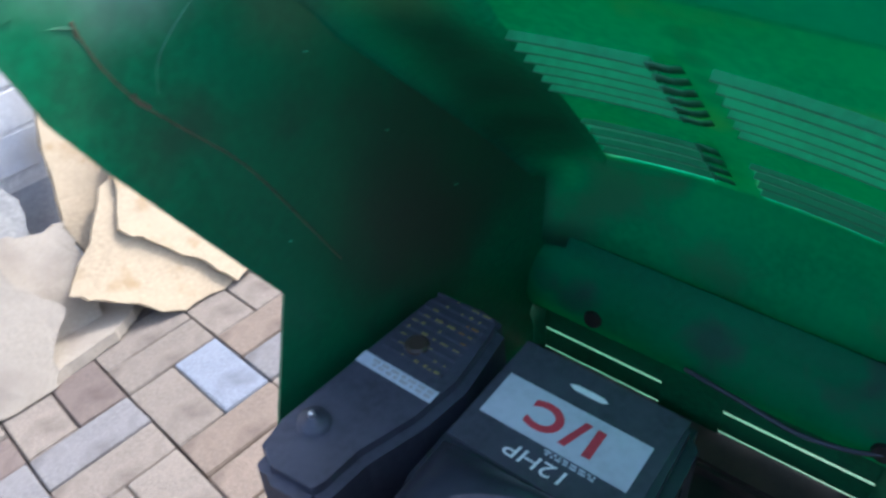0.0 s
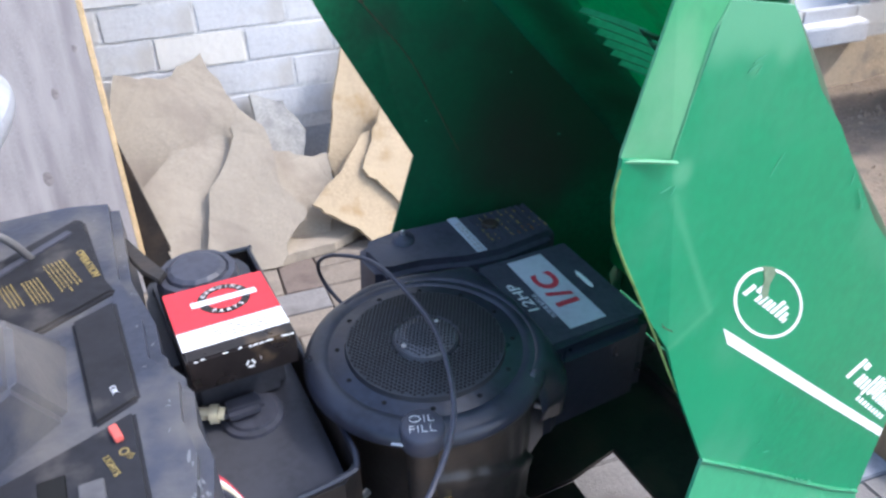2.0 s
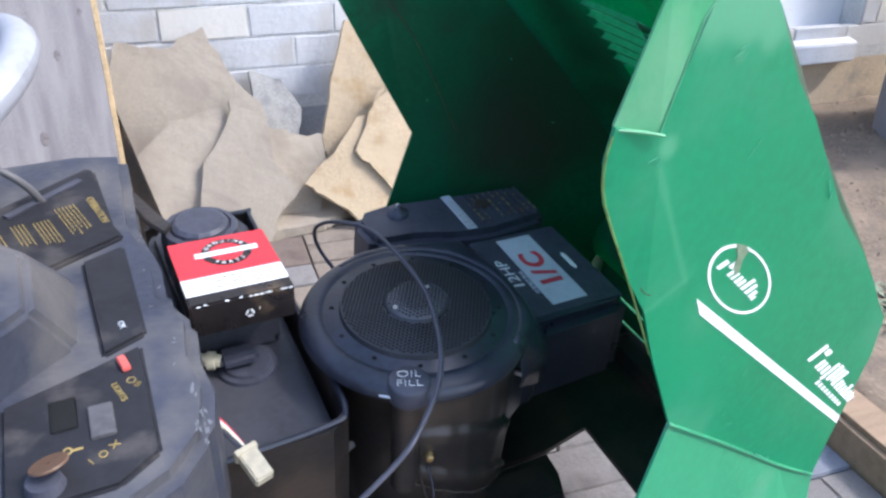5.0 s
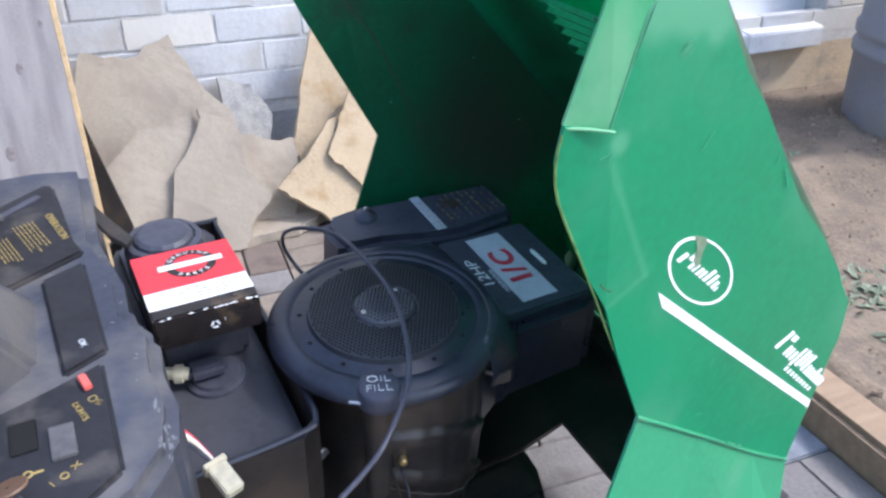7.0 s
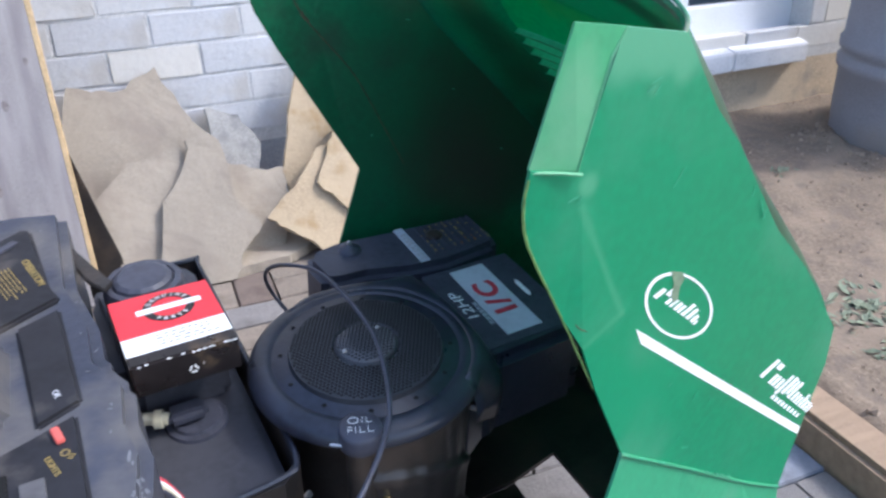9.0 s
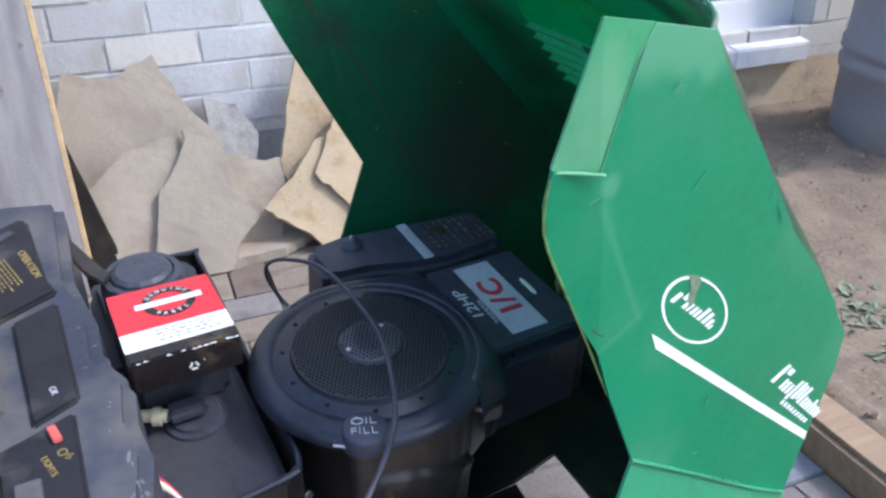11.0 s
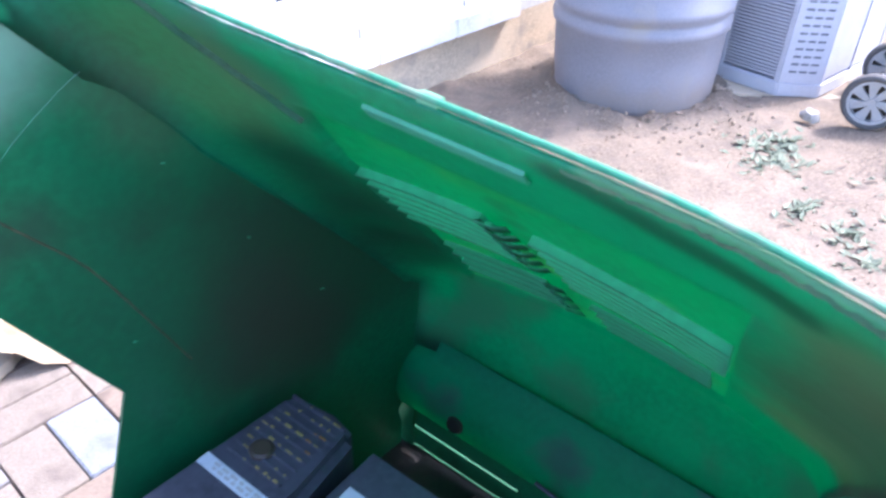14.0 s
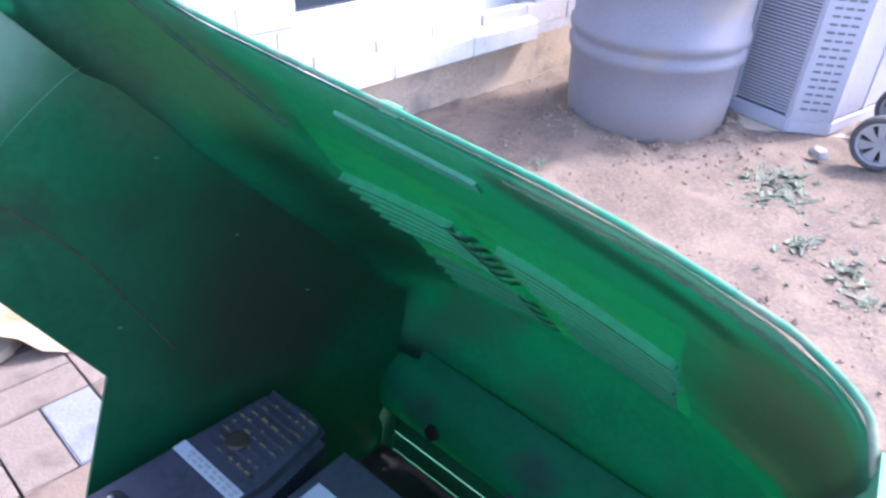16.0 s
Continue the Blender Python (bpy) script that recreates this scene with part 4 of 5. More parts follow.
        blade = part("louvre", bm, LOUVRE_SKIN if count > 4 else LOW_LOUVRE, hood, "thin green louvre blade, light showing through")
        bm = bmesh.new()
        va, vb = [bm.verts.new(p) for p in skin], [bm.verts.new(p) for p in edge]
        for f in range(6):
            bm.faces.new((va[f], va[f + 1], vb[f + 1], vb[f]))
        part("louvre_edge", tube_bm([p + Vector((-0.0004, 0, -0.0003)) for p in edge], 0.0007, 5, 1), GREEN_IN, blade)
        part("louvre_face", bm, LOUVRE_SKIN if count > 4 else LOW_LOUVRE, blade)
    # each blade ends in a raised loop on the web between the openings
    for r in range(count if q0 > 0.3 else 0):
        d = d0 + r * step
        high, wide = (0.0075, 0.046) if count > 4 else (0.0045, 0.034)
        bend = ((0.45, 0.0, 0.3), (-0.25, 0.08, 0.9), (-0.55, 0.25, 1.0), (-0.60, 0.55, 1.05), (-0.45, 0.8, 0.9), (0.1, 1.0, 0.1))
        tab = [[vent_point(d + step * (u + e), q0 - wide * w, high * h) for u, w, h in bend] for e in (-0.34, 0.30)]
        part("louvre_end", sheet(tab, [[p - Vector((-0.0006, 0, 0.0008)) for p in row] for row in tab]), GREEN_STRIP, hood, smooth=True)
# inner shelf behind the grille, with its holes
shelf = [[Vector((u, near_v(u, w) * (1 - s) + far_v(u, w) * s, w)) for s in (0.06, 0.09, 0.2, 0.4, 0.6, 0.8, 0.92, 0.995)] for u, w in ((0.494, 0.452), (0.490, 0.432), (0.472, 0.424), (0.456, 0.405), (0.450, 0.380), (0.456, 0.356), (0.474, 0.340))]
shelf_in = [[p + Vector((0.003, 0, 0)) for p in row] for row in shelf]
part("shelf", sheet(shelf, shelf_in), GREEN_SHELF, hood, "rounded dark green shelf behind the grille", smooth=True)
for s in (0.80, 0.14):
    c = hood_point(0.449, 0.383, s)
    part("hole", lathe_bm([(0.0, 0.004), (0.010, 0.004), (0.012, 0.0)], 20, (0, 0, 0)), BLACK_DULL, hood).matrix_local = Matrix.Translation(c) @ pose(0, 0, 0, 0, -80, 0)
part("hood_cable", tube_bm([hood_point(0.446, 0.375, 0.56), hood_point(0.440, 0.372, 0.42), hood_point(0.438, 0.366, 0.30), hood_point(0.442, 0.372, 0.2), hood_point(0.447, 0.382, 0.14)], 0.003, 6, 5), BLACK_PLASTIC, hood, "thin black cable")
# grille: bars with open slots between them
for w0, w1 in ((0.308, 0.345), (0.271, 0.299), (0.221, 0.263), (0.16, 0.214)):
    row0 = [hood_point(0.470, w0, s) for s in (0.06, 0.3, 0.5, 0.7, 1)]
    row1 = [hood_point(0.474, w1, s) for s in (0.06, 0.3, 0.5, 0.7, 1)]
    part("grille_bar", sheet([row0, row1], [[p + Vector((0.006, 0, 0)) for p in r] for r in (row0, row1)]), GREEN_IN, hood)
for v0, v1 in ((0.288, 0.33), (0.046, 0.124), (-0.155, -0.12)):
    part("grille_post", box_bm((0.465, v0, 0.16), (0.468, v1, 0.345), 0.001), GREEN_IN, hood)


# decals on the near panel
def panel_frame(u, w, turn):
    """Pose on the near panel's outer face: x along the panel, y up it."""
    o = Vector((u, near_v(u, w) - 0.0012, w))
    ex = Vector((1, 0.117, 0)).normalized()
    ey = Vector((0, 0.09, 1)).normalized()
    ez = ex.cross(ey)
    m = Matrix(((ex.x, ey.x, ez.x, o.x), (ex.y, ey.y, ez.y, o.y), (ex.z, ey.z, ez.z, o.z), (0, 0, 0, 1)))
    return m @ pose(0, 0, 0, 0, 0, turn)


def print_on_panel(name, shape, mat, label, u, w, ex, ey):
    """Lays a flat shape on the panel; ex and ey are its axes there, along u and w."""
    for v in shape.verts:
        pu, pw = u + v.co.x * ex[0] + v.co.y * ey[0], w + v.co.x * ex[1] + v.co.y * ey[1]
        v.co = Vector((pu, near_v(pu, pw) - 0.0002 - v.co.z * 0.3, pw))
    return part(name, shape, mat, hood, label)


def strokes(name, items, mat, label, u, w, ex, ey, turn, lean):
    """Slanted printed strokes (x, base, width, height), turned on the panel."""
    for x, base, wid, hgt in items:
        b = prism_bm([(x + base * lean, base), (x + wid + base * lean, base), (x + wid + (base + hgt) * lean, base + hgt), (x + (base + hgt) * lean, base + hgt)], 0, 0.0006)
        b.transform(pose(0, 0, 0, 0, 0, turn))
        print_on_panel(name, b, mat, label, u, w, ex, ey)


OV_X, OV_Y = (0.0441, -0.0202), (-0.0097, 0.0350)
print_on_panel("oval_emblem", lathe_bm([(0.95, 0.0), (0.95, 0.0006), (1.03, 0.0006), (1.03, 0.0)], 64), WHITE, "white printed oval emblem", 0.1815, 0.7155, OV_X, OV_Y)
strokes("emblem_stroke", [(-0.72, -0.26, 0.11, 0.42), (-0.55, 0.04, 0.13, 0.30), (-0.38, -0.2, 0.09, 0.34), (-0.24, -0.2, 0.07, 0.34), (-0.10, -0.2, 0.09, 0.34), (0.03, -0.2, 0.08, 0.34), (0.17, -0.2, 0.10, 0.56), (0.34, -0.2, 0.10, 0.50), (0.50, -0.2, 0.10, 0.34), (0.63, -0.22, 0.06, 0.2)], WHITE, "white emblem stroke", 0.1815, 0.7155, OV_X, OV_Y, -36, 0.25)
stripe = prism_bm([(0.1292, 0.7164), (0.1374, 0.6985), (0.4415, 0.4345), (0.4425, 0.4455)], 0, 0.0006)
print_on_panel("white_stripe", stripe, WHITE, "white printed stripe", 0, 0, (1, 0), (0, 1))
NB_X, NB_Y = (0.00118, -0.00050), (-0.00012, 0.00086)
worn = prism_bm([(-0.20, 1.04), (0.12, 1.05), (0.20, 0.92), (0.02, 0.62), (-0.08, 0.22), (-0.22, 0.10), (-0.26, 0.35), (-0.14, 0.70)], 0, 0.0012)
print_on_panel("worn_patch", worn, PATCH, "greyish patch where the print has rubbed off", 0.1815, 0.7155, OV_X, OV_Y)
strokes("name_stroke", [(-46, -12, 6, 36), (-37, 12, 9, 11), (-27, -12, 5, 19), (-20, -12, 5, 19), (-12, -12, 5, 19), (-4, -18, 5, 38), (4, -12, 6, 34), (12, -8, 5, 28), (19, -12, 6, 34), (28, -12, 5, 19), (35, -12, 5, 18), (42, -12, 5, 17), (49, -12, 5, 26), (56, -12, 5, 18), (63, -12, 5, 18), (70, -12, 4, 15)], WHITE, "white slanted name stroke", 0.384, 0.534, NB_X, NB_Y, -38, 0.18)
strokes("small_stroke", [(x, -28, 5, 8) for x in range(-2, 70, 8)], WHITE, "small white stroke", 0.384, 0.534, NB_X, NB_Y, -38, 0.18)
for u, w, ln, tn in ((0.150, 0.830, 0.018, 50), (0.2527, 0.7924, 0.010, 80), (0.272, 0.776, 0.012, -60), (0.275, 0.766, 0.008, 70), (0.1140, 0.913, 0.010, 15), (0.18, 0.635, 0.006, 30), (0.245, 0.585, 0.007, 80), (0.215, 0.545, 0.010, -20), (0.205, 0.56, 0.006, 40), (0.046, 0.850, 0.009, 10), (0.055, 0.846, 0.006, 60), (0.110, 0.908, 0.009, 20), (0.266, 0.786, 0.012, -60), (0.22, 0.60, 0.010, 60), (0.30, 0.54, 0.008, 20), (0.118, 0.905, 0.007, 50)):
    sc = box_bm((0, -0.0004, 0), (ln, 0.0004, 0.0003))
    sc.transform(panel_frame(u, w, tn))
    part("scratch", sc, GREEN_STRIP, hood, "pale paint scratch")

# chassis, wheels: what carries the tractor
chassis = part("chassis", join_bm([box_bm((-0.75, -0.06, 0.24), (0.17, 0.0, 0.30), 0.006), box_bm((-0.75, 0.16, 0.24), (0.44, 0.22, 0.30), 0.006), box_bm((-0.30, -0.06, 0.24), (-0.24, 0.22, 0.30)), box_bm((0.40, -0.10, 0.23), (0.455, 0.26, 0.29), 0.006)]), BLACK_DULL, tractor)
part("frame_plate", prism_bm([(0.02, 0.03), (0.200, 0.031), (0.277, 0.046), (0.277, -0.215), (0.468, -0.19), (0.468, 0.34), (0.10, 0.385), (0.02, 0.385)], 0.262, 0.27), BLACK_DULL, chassis, "dark front frame plate")
part("frame_plate", prism_bm([(-0.10, -0.215), (0.204, -0.215), (0.204, -0.081), (0.175, -0.067), (0.198, -0.006), (0.200, 0.028), (-0.10, 0.026)], 0.258, 0.266), BLACK_DULL, chassis, "dark side frame plate")
for x, y, r, wdt, sink in ((0.33, -0.165, 0.15, 0.10, 0), (0.33, 0.33, 0.15, 0.10, 0), (-0.72, -0.30, 0.22, 0.2, 0), (-0.72, 0.46, 0.22, 0.2, 0)):
    ground_w = -0.114 * (y + 0.02)
    tyre = part("wheel", lathe_bm([(r * 0.5, -wdt / 2), (r * 0.92, -wdt / 2), (r, -wdt * 0.36), (r, wdt * 0.36), (r * 0.92, wdt / 2), (r * 0.5, wdt / 2), (r * 0.5, -wdt / 2)], 40), RUBBER, tractor, smooth=True)
    tyre.matrix_local = pose(x, y, r + ground_w, 90, 0, 0)
    part("rim", lathe_bm([(0.0, -0.02), (r * 0.2, -0.03), (r * 0.5, -wdt / 2), (r * 0.52, wdt / 2), (0.0, wdt * 0.3)], 28), GREY_VINYL, tyre, smooth=True)
part("front_axle", join_bm([box_bm((0.40, -0.15, 0.14), (0.44, 0.32, 0.18), 0.006), box_bm((0.31, -0.15, 0.142), (0.41, -0.128, 0.178), 0.004), box_bm((0.31, 0.298, 0.142), (0.41, 0.32, 0.178), 0.004)]), BLACK_DULL, tractor)
part("axle_pivot", box_bm((0.405, 0.05, 0.17), (0.435, 0.11, 0.262)), BLACK_DULL, tractor)
part("rear_axle", box_bm((-0.75, -0.24, 0.18), (-0.69, 0.40, 0.25), 0.006), BLACK_DULL, tractor)

# ---- engine ----
EC = (0.002, 0.050)
block = join_bm([lathe_bm([(0.0, 0.30), (0.088, 0.30), (0.088, 0.44), (0.0, 0.44)], 40, (*EC, 0)), prism_bm([(-0.04, -0.02), (0.05, -0.03), (0.08, -0.01), (0.10, 0.12), (0.02, 0.15), (-0.06, 0.10)], 0.26, 0.47, 0.006)])
engine = part("engine", block, BLACK_DULL, tractor, "black single-cylinder petrol engine")
part("blower_housing", lathe_bm([(0.0, 0.5635), (0.096, 0.5635), (0.0972, 0.5622), (0.0985, 0.5622), (0.0998, 0.5635), (0.106, 0.5630), (0.115, 0.5608), (0.1195, 0.5580), (0.1222, 0.5535), (0.1230, 0.549), (0.1222, 0.5468), (0.119, 0.5470), (0.108, 0.548)], 72, (*EC, 0)), BLACK, engine, smooth=True)
part("engine_shroud", lathe_bm([(0.108, 0.548), (0.088, 0.545), (0.0885, 0.42), (0.088, 0.33), (0.08, 0.32)], 64, (*EC, 0)), BLACK_DULL, engine, "dull brownish-black engine shroud", smooth=True)
# pressed sheet round the front of the engine, with two stepped folds
press = []
for k in range(33):
    deg = -116 + 66 * k / 32
    a, go = radians(deg), k / 32
    fold_a, fold_b, low = 0.503 - 0.050 * go ** 1.8, 0.447 - 0.062 * go ** 1.4, 0.436 - 0.085 * go ** 0.9 + 0.02 * go ** 4
    row = []
    for z, rad in ((0.549, 0.1150), (0.535, 0.1152), (fold_a + 0.010, 0.1145), (fold_a + 0.003, 0.1152), (fold_a + 0.001, 0.1195), (fold_a - 0.003, 0.1212), (fold_a - 0.018, 0.1180), (fold_b + 0.008, 0.1150), (fold_b + 0.003, 0.1155), (fold_b + 0.001, 0.1205 - 0.0025 * (1 - go)), (fold_b - 0.005, 0.1212 - 0.0025 * (1 - go)), (min(low, fold_b - 0.008), 0.1185)):
        rad += 0.0012 * math.sin(deg * 0.21 + z * 60) + 0.0008 * math.sin(deg * 0.47 - z * 95)
        row.append(Vector((EC[0] + rad * math.cos(a), EC[1] + rad * math.sin(a), z)))
    press.append(row)
pressed = part("pressed_shroud", sheet(press, [[Vector((EC[0] + (p.x - EC[0]) * 0.985, EC[1] + (p.y - EC[1]) * 0.985, p.z)) for p in row] for row in press]), BLACK_DULL, engine, "brownish-black pressed sheet with two folds", smooth=True)
part("worn_edge", tube_bm([row[-1] for row in press], 0.0009, 5, 1), STEEL_WORN, pressed, "bare worn lower edge")
for deg, z, mat, size, label in ((-105.5, 0.468, BRASS, 1.0, "brass-coloured bolt"), (-150.0, 0.446, STEEL, 0.7, "bright bolt")):
    a = radians(deg)
    part("bolt", lathe_bm([(0.0, 0.006), (0.0035, 0.0055), (0.0045, 0.004), (0.0055, 0.0), (0.0055, -0.02)], 10), mat, engine, label).matrix_local = Matrix.Translation((EC[0] + 0.1185 * math.cos(a), EC[1] + 0.1185 * math.sin(a), z)) @ pose(0, 0, 0, 0, 0, deg) @ pose(0, 0, 0, 0, 90, 0) @ Matrix.Scale(size, 4)
a = radians(-127)
part("paint_chip", tube_bm([(EC[0] + 0.1232 * math.cos(a + e), EC[1] + 0.1232 * math.sin(a + e), 0.5535 - 0.02 * abs(e)) for e in (-0.05, -0.02, 0.01, 0.04)], 0.0013, 5, 2), SILVER, engine, "bare bright nick in the lip")
part("screen", lathe_bm([(0.081, 0.5635), (0.0795, 0.5690), (0.060, 0.571), (0.036, 0.572), (0.034, 0.570), (0.032, 0.5725), (0.020, 0.574), (0.0, 0.5745)], 64, (*EC, 0)), perforated, engine, "perforated black rotating screen")
holes = bmesh.new()
for i in range(-18, 19):
    for j in range(-20, 21):
        x, y = (i + 0.5 * (j % 2)) * 0.0044, j * 0.0038
        rr = math.hypot(x, y)
        if rr > 0.0775 or 0.0295 < rr < 0.0355:
            continue
        z = 0.5775 if rr < 0.020 else 0.5771 - 0.0020 * (rr - 0.020) / 0.0095 if rr < 0.030 else 0.5724 - 0.0010 * (rr - 0.036) / 0.024 if rr < 0.060 else 0.5714 - 0.0018 * (rr - 0.060) / 0.0195
        ring = [holes.verts.new((EC[0] + x + 0.00155 * math.cos(a * math.pi / 4), EC[1] + y + 0.00155 * math.sin(a * math.pi / 4), z)) for a in range(8)]
        holes.faces.new(ring)
part("hole_field", holes, HOLE, engine, "rows of small round holes")["kind"] = "stuff"
part("screen_hub", lathe_bm([(0.031, 0.5722), (0.0295, 0.5748), (0.02, 0.5768), (0.0, 0.577)], 40, (*EC, 0)), SCREEN_CAP, engine, "raised mesh cap")
for i in range(12):
    a = 2 * math.pi * (i + 0.3) / 12
    part("rivet", lathe_bm([(0.0, 0.0006), (0.0026, 0.0004), (0.0029, -0.001)], 8, (EC[0] + 0.0885 * math.cos(a), EC[1] + 0.0885 * math.sin(a), 0.5635)), HOLE, engine)
for x, y in ((0.021, 0.064), (-0.024, 0.045)):
    part("screw", lathe_bm([(0.0, 0.002), (0.0022, 0.0015), (0.0028, 0.0)], 10, (x, y, 0.5755)), STEEL, engine, "bright screw head")
part("cowl", prism_bm([(0.03, 0.185), (0.10, 0.205), (0.262, 0.205), (0.280, 0.19), (0.285, 0.035), (0.270, 0.018), (0.135, 0.012), (0.085, -0.018), (0.0, -0.02)], 0.40, 0.5165, 0.014, 0.02), BLACK, engine, "black sheet-metal cowl")
flow = []
for k in range(25):
    a = radians(-50 + 166 * k / 24)
    ca, sa = math.cos(a), math.sin(a)
    far = max(0.128, min(0.138 / max(ca, 1e-3), 0.143 / max(sa, 1e-3), 0.118 / max(-sa, 1e-3)))
    ends = min(1.0, k / 5, (24 - k) / 3)
    far = 0.1252 + (far - 0.1252) * ends * ends * (3 - 2 * ends)
    flow.append([Vector((EC[0] + ca * (0.110 + (far - 0.110) * f), EC[1] + sa * (0.110 + (far - 0.110) * f), 0.5624 - 0.0445 * max(0.0, (f - 0.2) / 0.8) ** 1.7)) for f in (0, 0.1, 0.22, 0.36, 0.5, 0.64, 0.78, 0.9, 1.0)] + [Vector((EC[0] + ca * far * 0.985, EC[1] + sa * far * 0.99, 0.43 + 0.075 * max(0.0, 1 - k / 9)))])
part("cowl_shoulder", sheet(flow, [[p - Vector((0, 0, 0.0015)) for p in row] for row in flow]), BLACK, engine, "rounded shoulder flowing from the blower housing into the cowl", smooth=True)
part("cylinder", lathe_bm([(0.0, 0.27), (0.05, 0.27), (0.055, 0.28), (0.055, 0.37), (0.05, 0.38), (0.0, 0.38)], 40, (0.03, 0.01, 0)), BLACK_DULL, engine)
part("bolt", lathe_bm([(0.0, 0.006), (0.003, 0.005), (0.004, 0.0), (0.004, -0.02)], 10), STEEL, engine, "bright bolt").matrix_local = pose(0.100, -0.028, 0.501, 90, 0, 43)
part("wire", tube_bm([(-0.040, -0.060, 0.46), (-0.036, -0.066, 0.43), (-0.028, -0.070, 0.39), (-0.02, -0.068, 0.34)], 0.0014, 6, 5), BLACK_DULL, engine, "thin dark wire")
part("wire", tube_bm([(-0.030, -0.062, 0.45), (-0.024, -0.067, 0.42), (-0.022, -0.070, 0.38), (-0.01, -0.066, 0.33)], 0.0014, 6, 5), BLACK_PLASTIC, engine)
cap = part("oil_cap", lathe_bm([(0.0, 0.0030), (0.0180, 0.0030), (0.0200, 0.0018), (0.0208, -0.001), (0.0212, -0.016), (0.0195, -0.018), (0.0, -0.018)], 32, (-0.048, -0.048, 0.5630)), BLACK_PLASTIC, engine, "black oil filler cap with white lettering", smooth=True)
part("filler_neck", lathe_bm([(0.0165, 0.547), (0.0150, 0.535), (0.0155, 0.42)], 24, (-0.048, -0.048, 0)), BLACK_DULL, engine, smooth=True)
part("writing", text_bm("OIL\nFILL", 0.0120, 0.0004, pose(-0.048, -0.047, 0.5665, 0, 0, -20), 1.28, -0.03), WHITE, cap)
# air filter cover
AIR = [(0.026, 0.245), (0.020, 0.300), (0.034, 0.324), (0.075, 0.332), (0.285, 0.315), (0.292, 0.262), (0.284, 0.222), (0.195, 0.211), (0.140, 0.218), (0.085, 0.235), (0.045, 0.238)]
air = part("air_filter_cover", prism_bm(AIR, 0.425, 0.5175, 0.010, 0.03), BLACK_PLASTIC, engine, "black air filter cover")
part("knob", lathe_bm([(0.0, 0.011), (0.006, 0.011), (0.007, 0.008), (0.014, 0.007), (0.016, 0.0)], 24, (0.086, 0.297, 0.5165)), BLACK_PLASTIC, air, smooth=True)
part("stud", lathe_bm([(0.0, 0.006), (0.003, 0.005), (0.0035, 0.0)], 10, (0.086, 0.297, 0.527)), STEEL, air, "bright stud")
part("silver_strip", box_bm((0.160, 0.227, 0.5172), (0.174, 0.316, 0.5182)), SILVER, air, "silver specification strip")
part("strip_print", bars_bm(2, 0.082, 0.010, pose(0.167, 0.2715, 0.5182, 0, 0, 90), 3), HUB_GREY, air)
for i in range(9):
    part("fin", box_bm((0.188 + i * 0.0105, 0.236, 0.5165), (0.192 + i * 0.0105, 0.306, 0.5195), 0.0008), BLACK_PLASTIC, air)
rg = random.Random(44)
flecks, orange = [], []
for i in range(9):
    y = 0.240
    while y < 0.300:
        ln = rg.uniform(0.002, 0.010)
        if rg.random() < 0.62:
            (orange if 0.225 < 0.188 + i * 0.0105 < 0.262 and y < 0.262 and rg.random() < 0.5 else flecks).append(box_bm((0.1885 + i * 0.0105, y, 0.5194), (0.1885 + i * 0.0105 + rg.uniform(0.001, 0.003), y + ln, 0.5198)))
        y += ln + rg.uniform(0.002, 0.008)
part("gold_print", join_bm(flecks), GOLD, air, "worn yellow printed warning")
part("rust_print", join_bm(orange), RUST_RAW, air, "orange remains of the warning print")
part("choke_hole", lathe_bm([(0.0, 0.003), (0.009, 0.003), (0.012, 0.0015), (0.0125, -0.001)], 20, (0.207, 0.279, 0.5185)), BLACK_DULL, air)
# name plate
plate = part("name_plate", box_bm((0.144, 0.034, 0.5162), (0.272, 0.196, 0.5178), 0.0004), BLACK_PLASTIC, engine, "glossy black and silver name plate")
part("silver_field", box_bm((0.180, 0.047, 0.5178), (0.2295, 0.187, 0.5186)), SILVER, plate, "silver printed field")
part("red_writing", text_bm("I/C", 0.040, 0.0003, pose(0.206, 0.117, 0.5188, 0, 0, 90), 1.18, 0.035, 0.0, 1.22), RED_PRINT, plate)
part("white_writing", text_bm("12HP", 0.0195, 0.0003, pose(0.1625, 0.117, 0.5180, 0, 0, 90), 1.38, 0.0, 0.1), WHITE, plate)
part("small_print", bars_bm(2, 0.055, 0.006, pose(0.1758, 0.100, 0.5179, 0, 0, 90), 5), SILVER, plate)
part("maker_badge", prism_bm([(0.2485, 0.099), (0.2455, 0.105), (0.2455, 0.131), (0.2485, 0.137), (0.2515, 0.131), (0.2515, 0.105)], 0.5178, 0.5184), WHITE, plate, "pale diamond badge")

# throttle cable lying over the engine
part("throttle_cable", tube_bm([(0.020, 0.215, 0.455), (-0.012, 0.255, 0.468), (-0.030, 0.290, 0.495), (-0.034, 0.283, 0.530), (-0.021, 0.240, 0.562), (0.0, 0.165, 0.588), (0.002, 0.045, 0.602), (-0.013, -0.030, 0.603), (-0.038, -0.088, 0.600), (-0.078, -0.131, 0.590), (-0.104, -0.143, 0.575), (-0.142, -0.151, 0.552), (-0.19, -0.150, 0.50), (-0.25, -0.13, 0.45)], 0.0025, 8, 8), BLACK_PLASTIC, tractor, "thin black control cable looped over the engine", smooth=True)

# ---- fuel tank ----
TANK_OUT = [(-0.114, -0.032), (-0.113, 0.02), (-0.115, 0.31), (-0.125, 0.335), (-0.225, 0.335), (-0.245, 0.31), (-0.245, -0.05), (-0.125, -0.045)]
tank = part("fuel_tank", prism_bm(TANK_OUT, 0.34, 0.508, 0.012), TANK, tractor, "dark grey fuel tank")
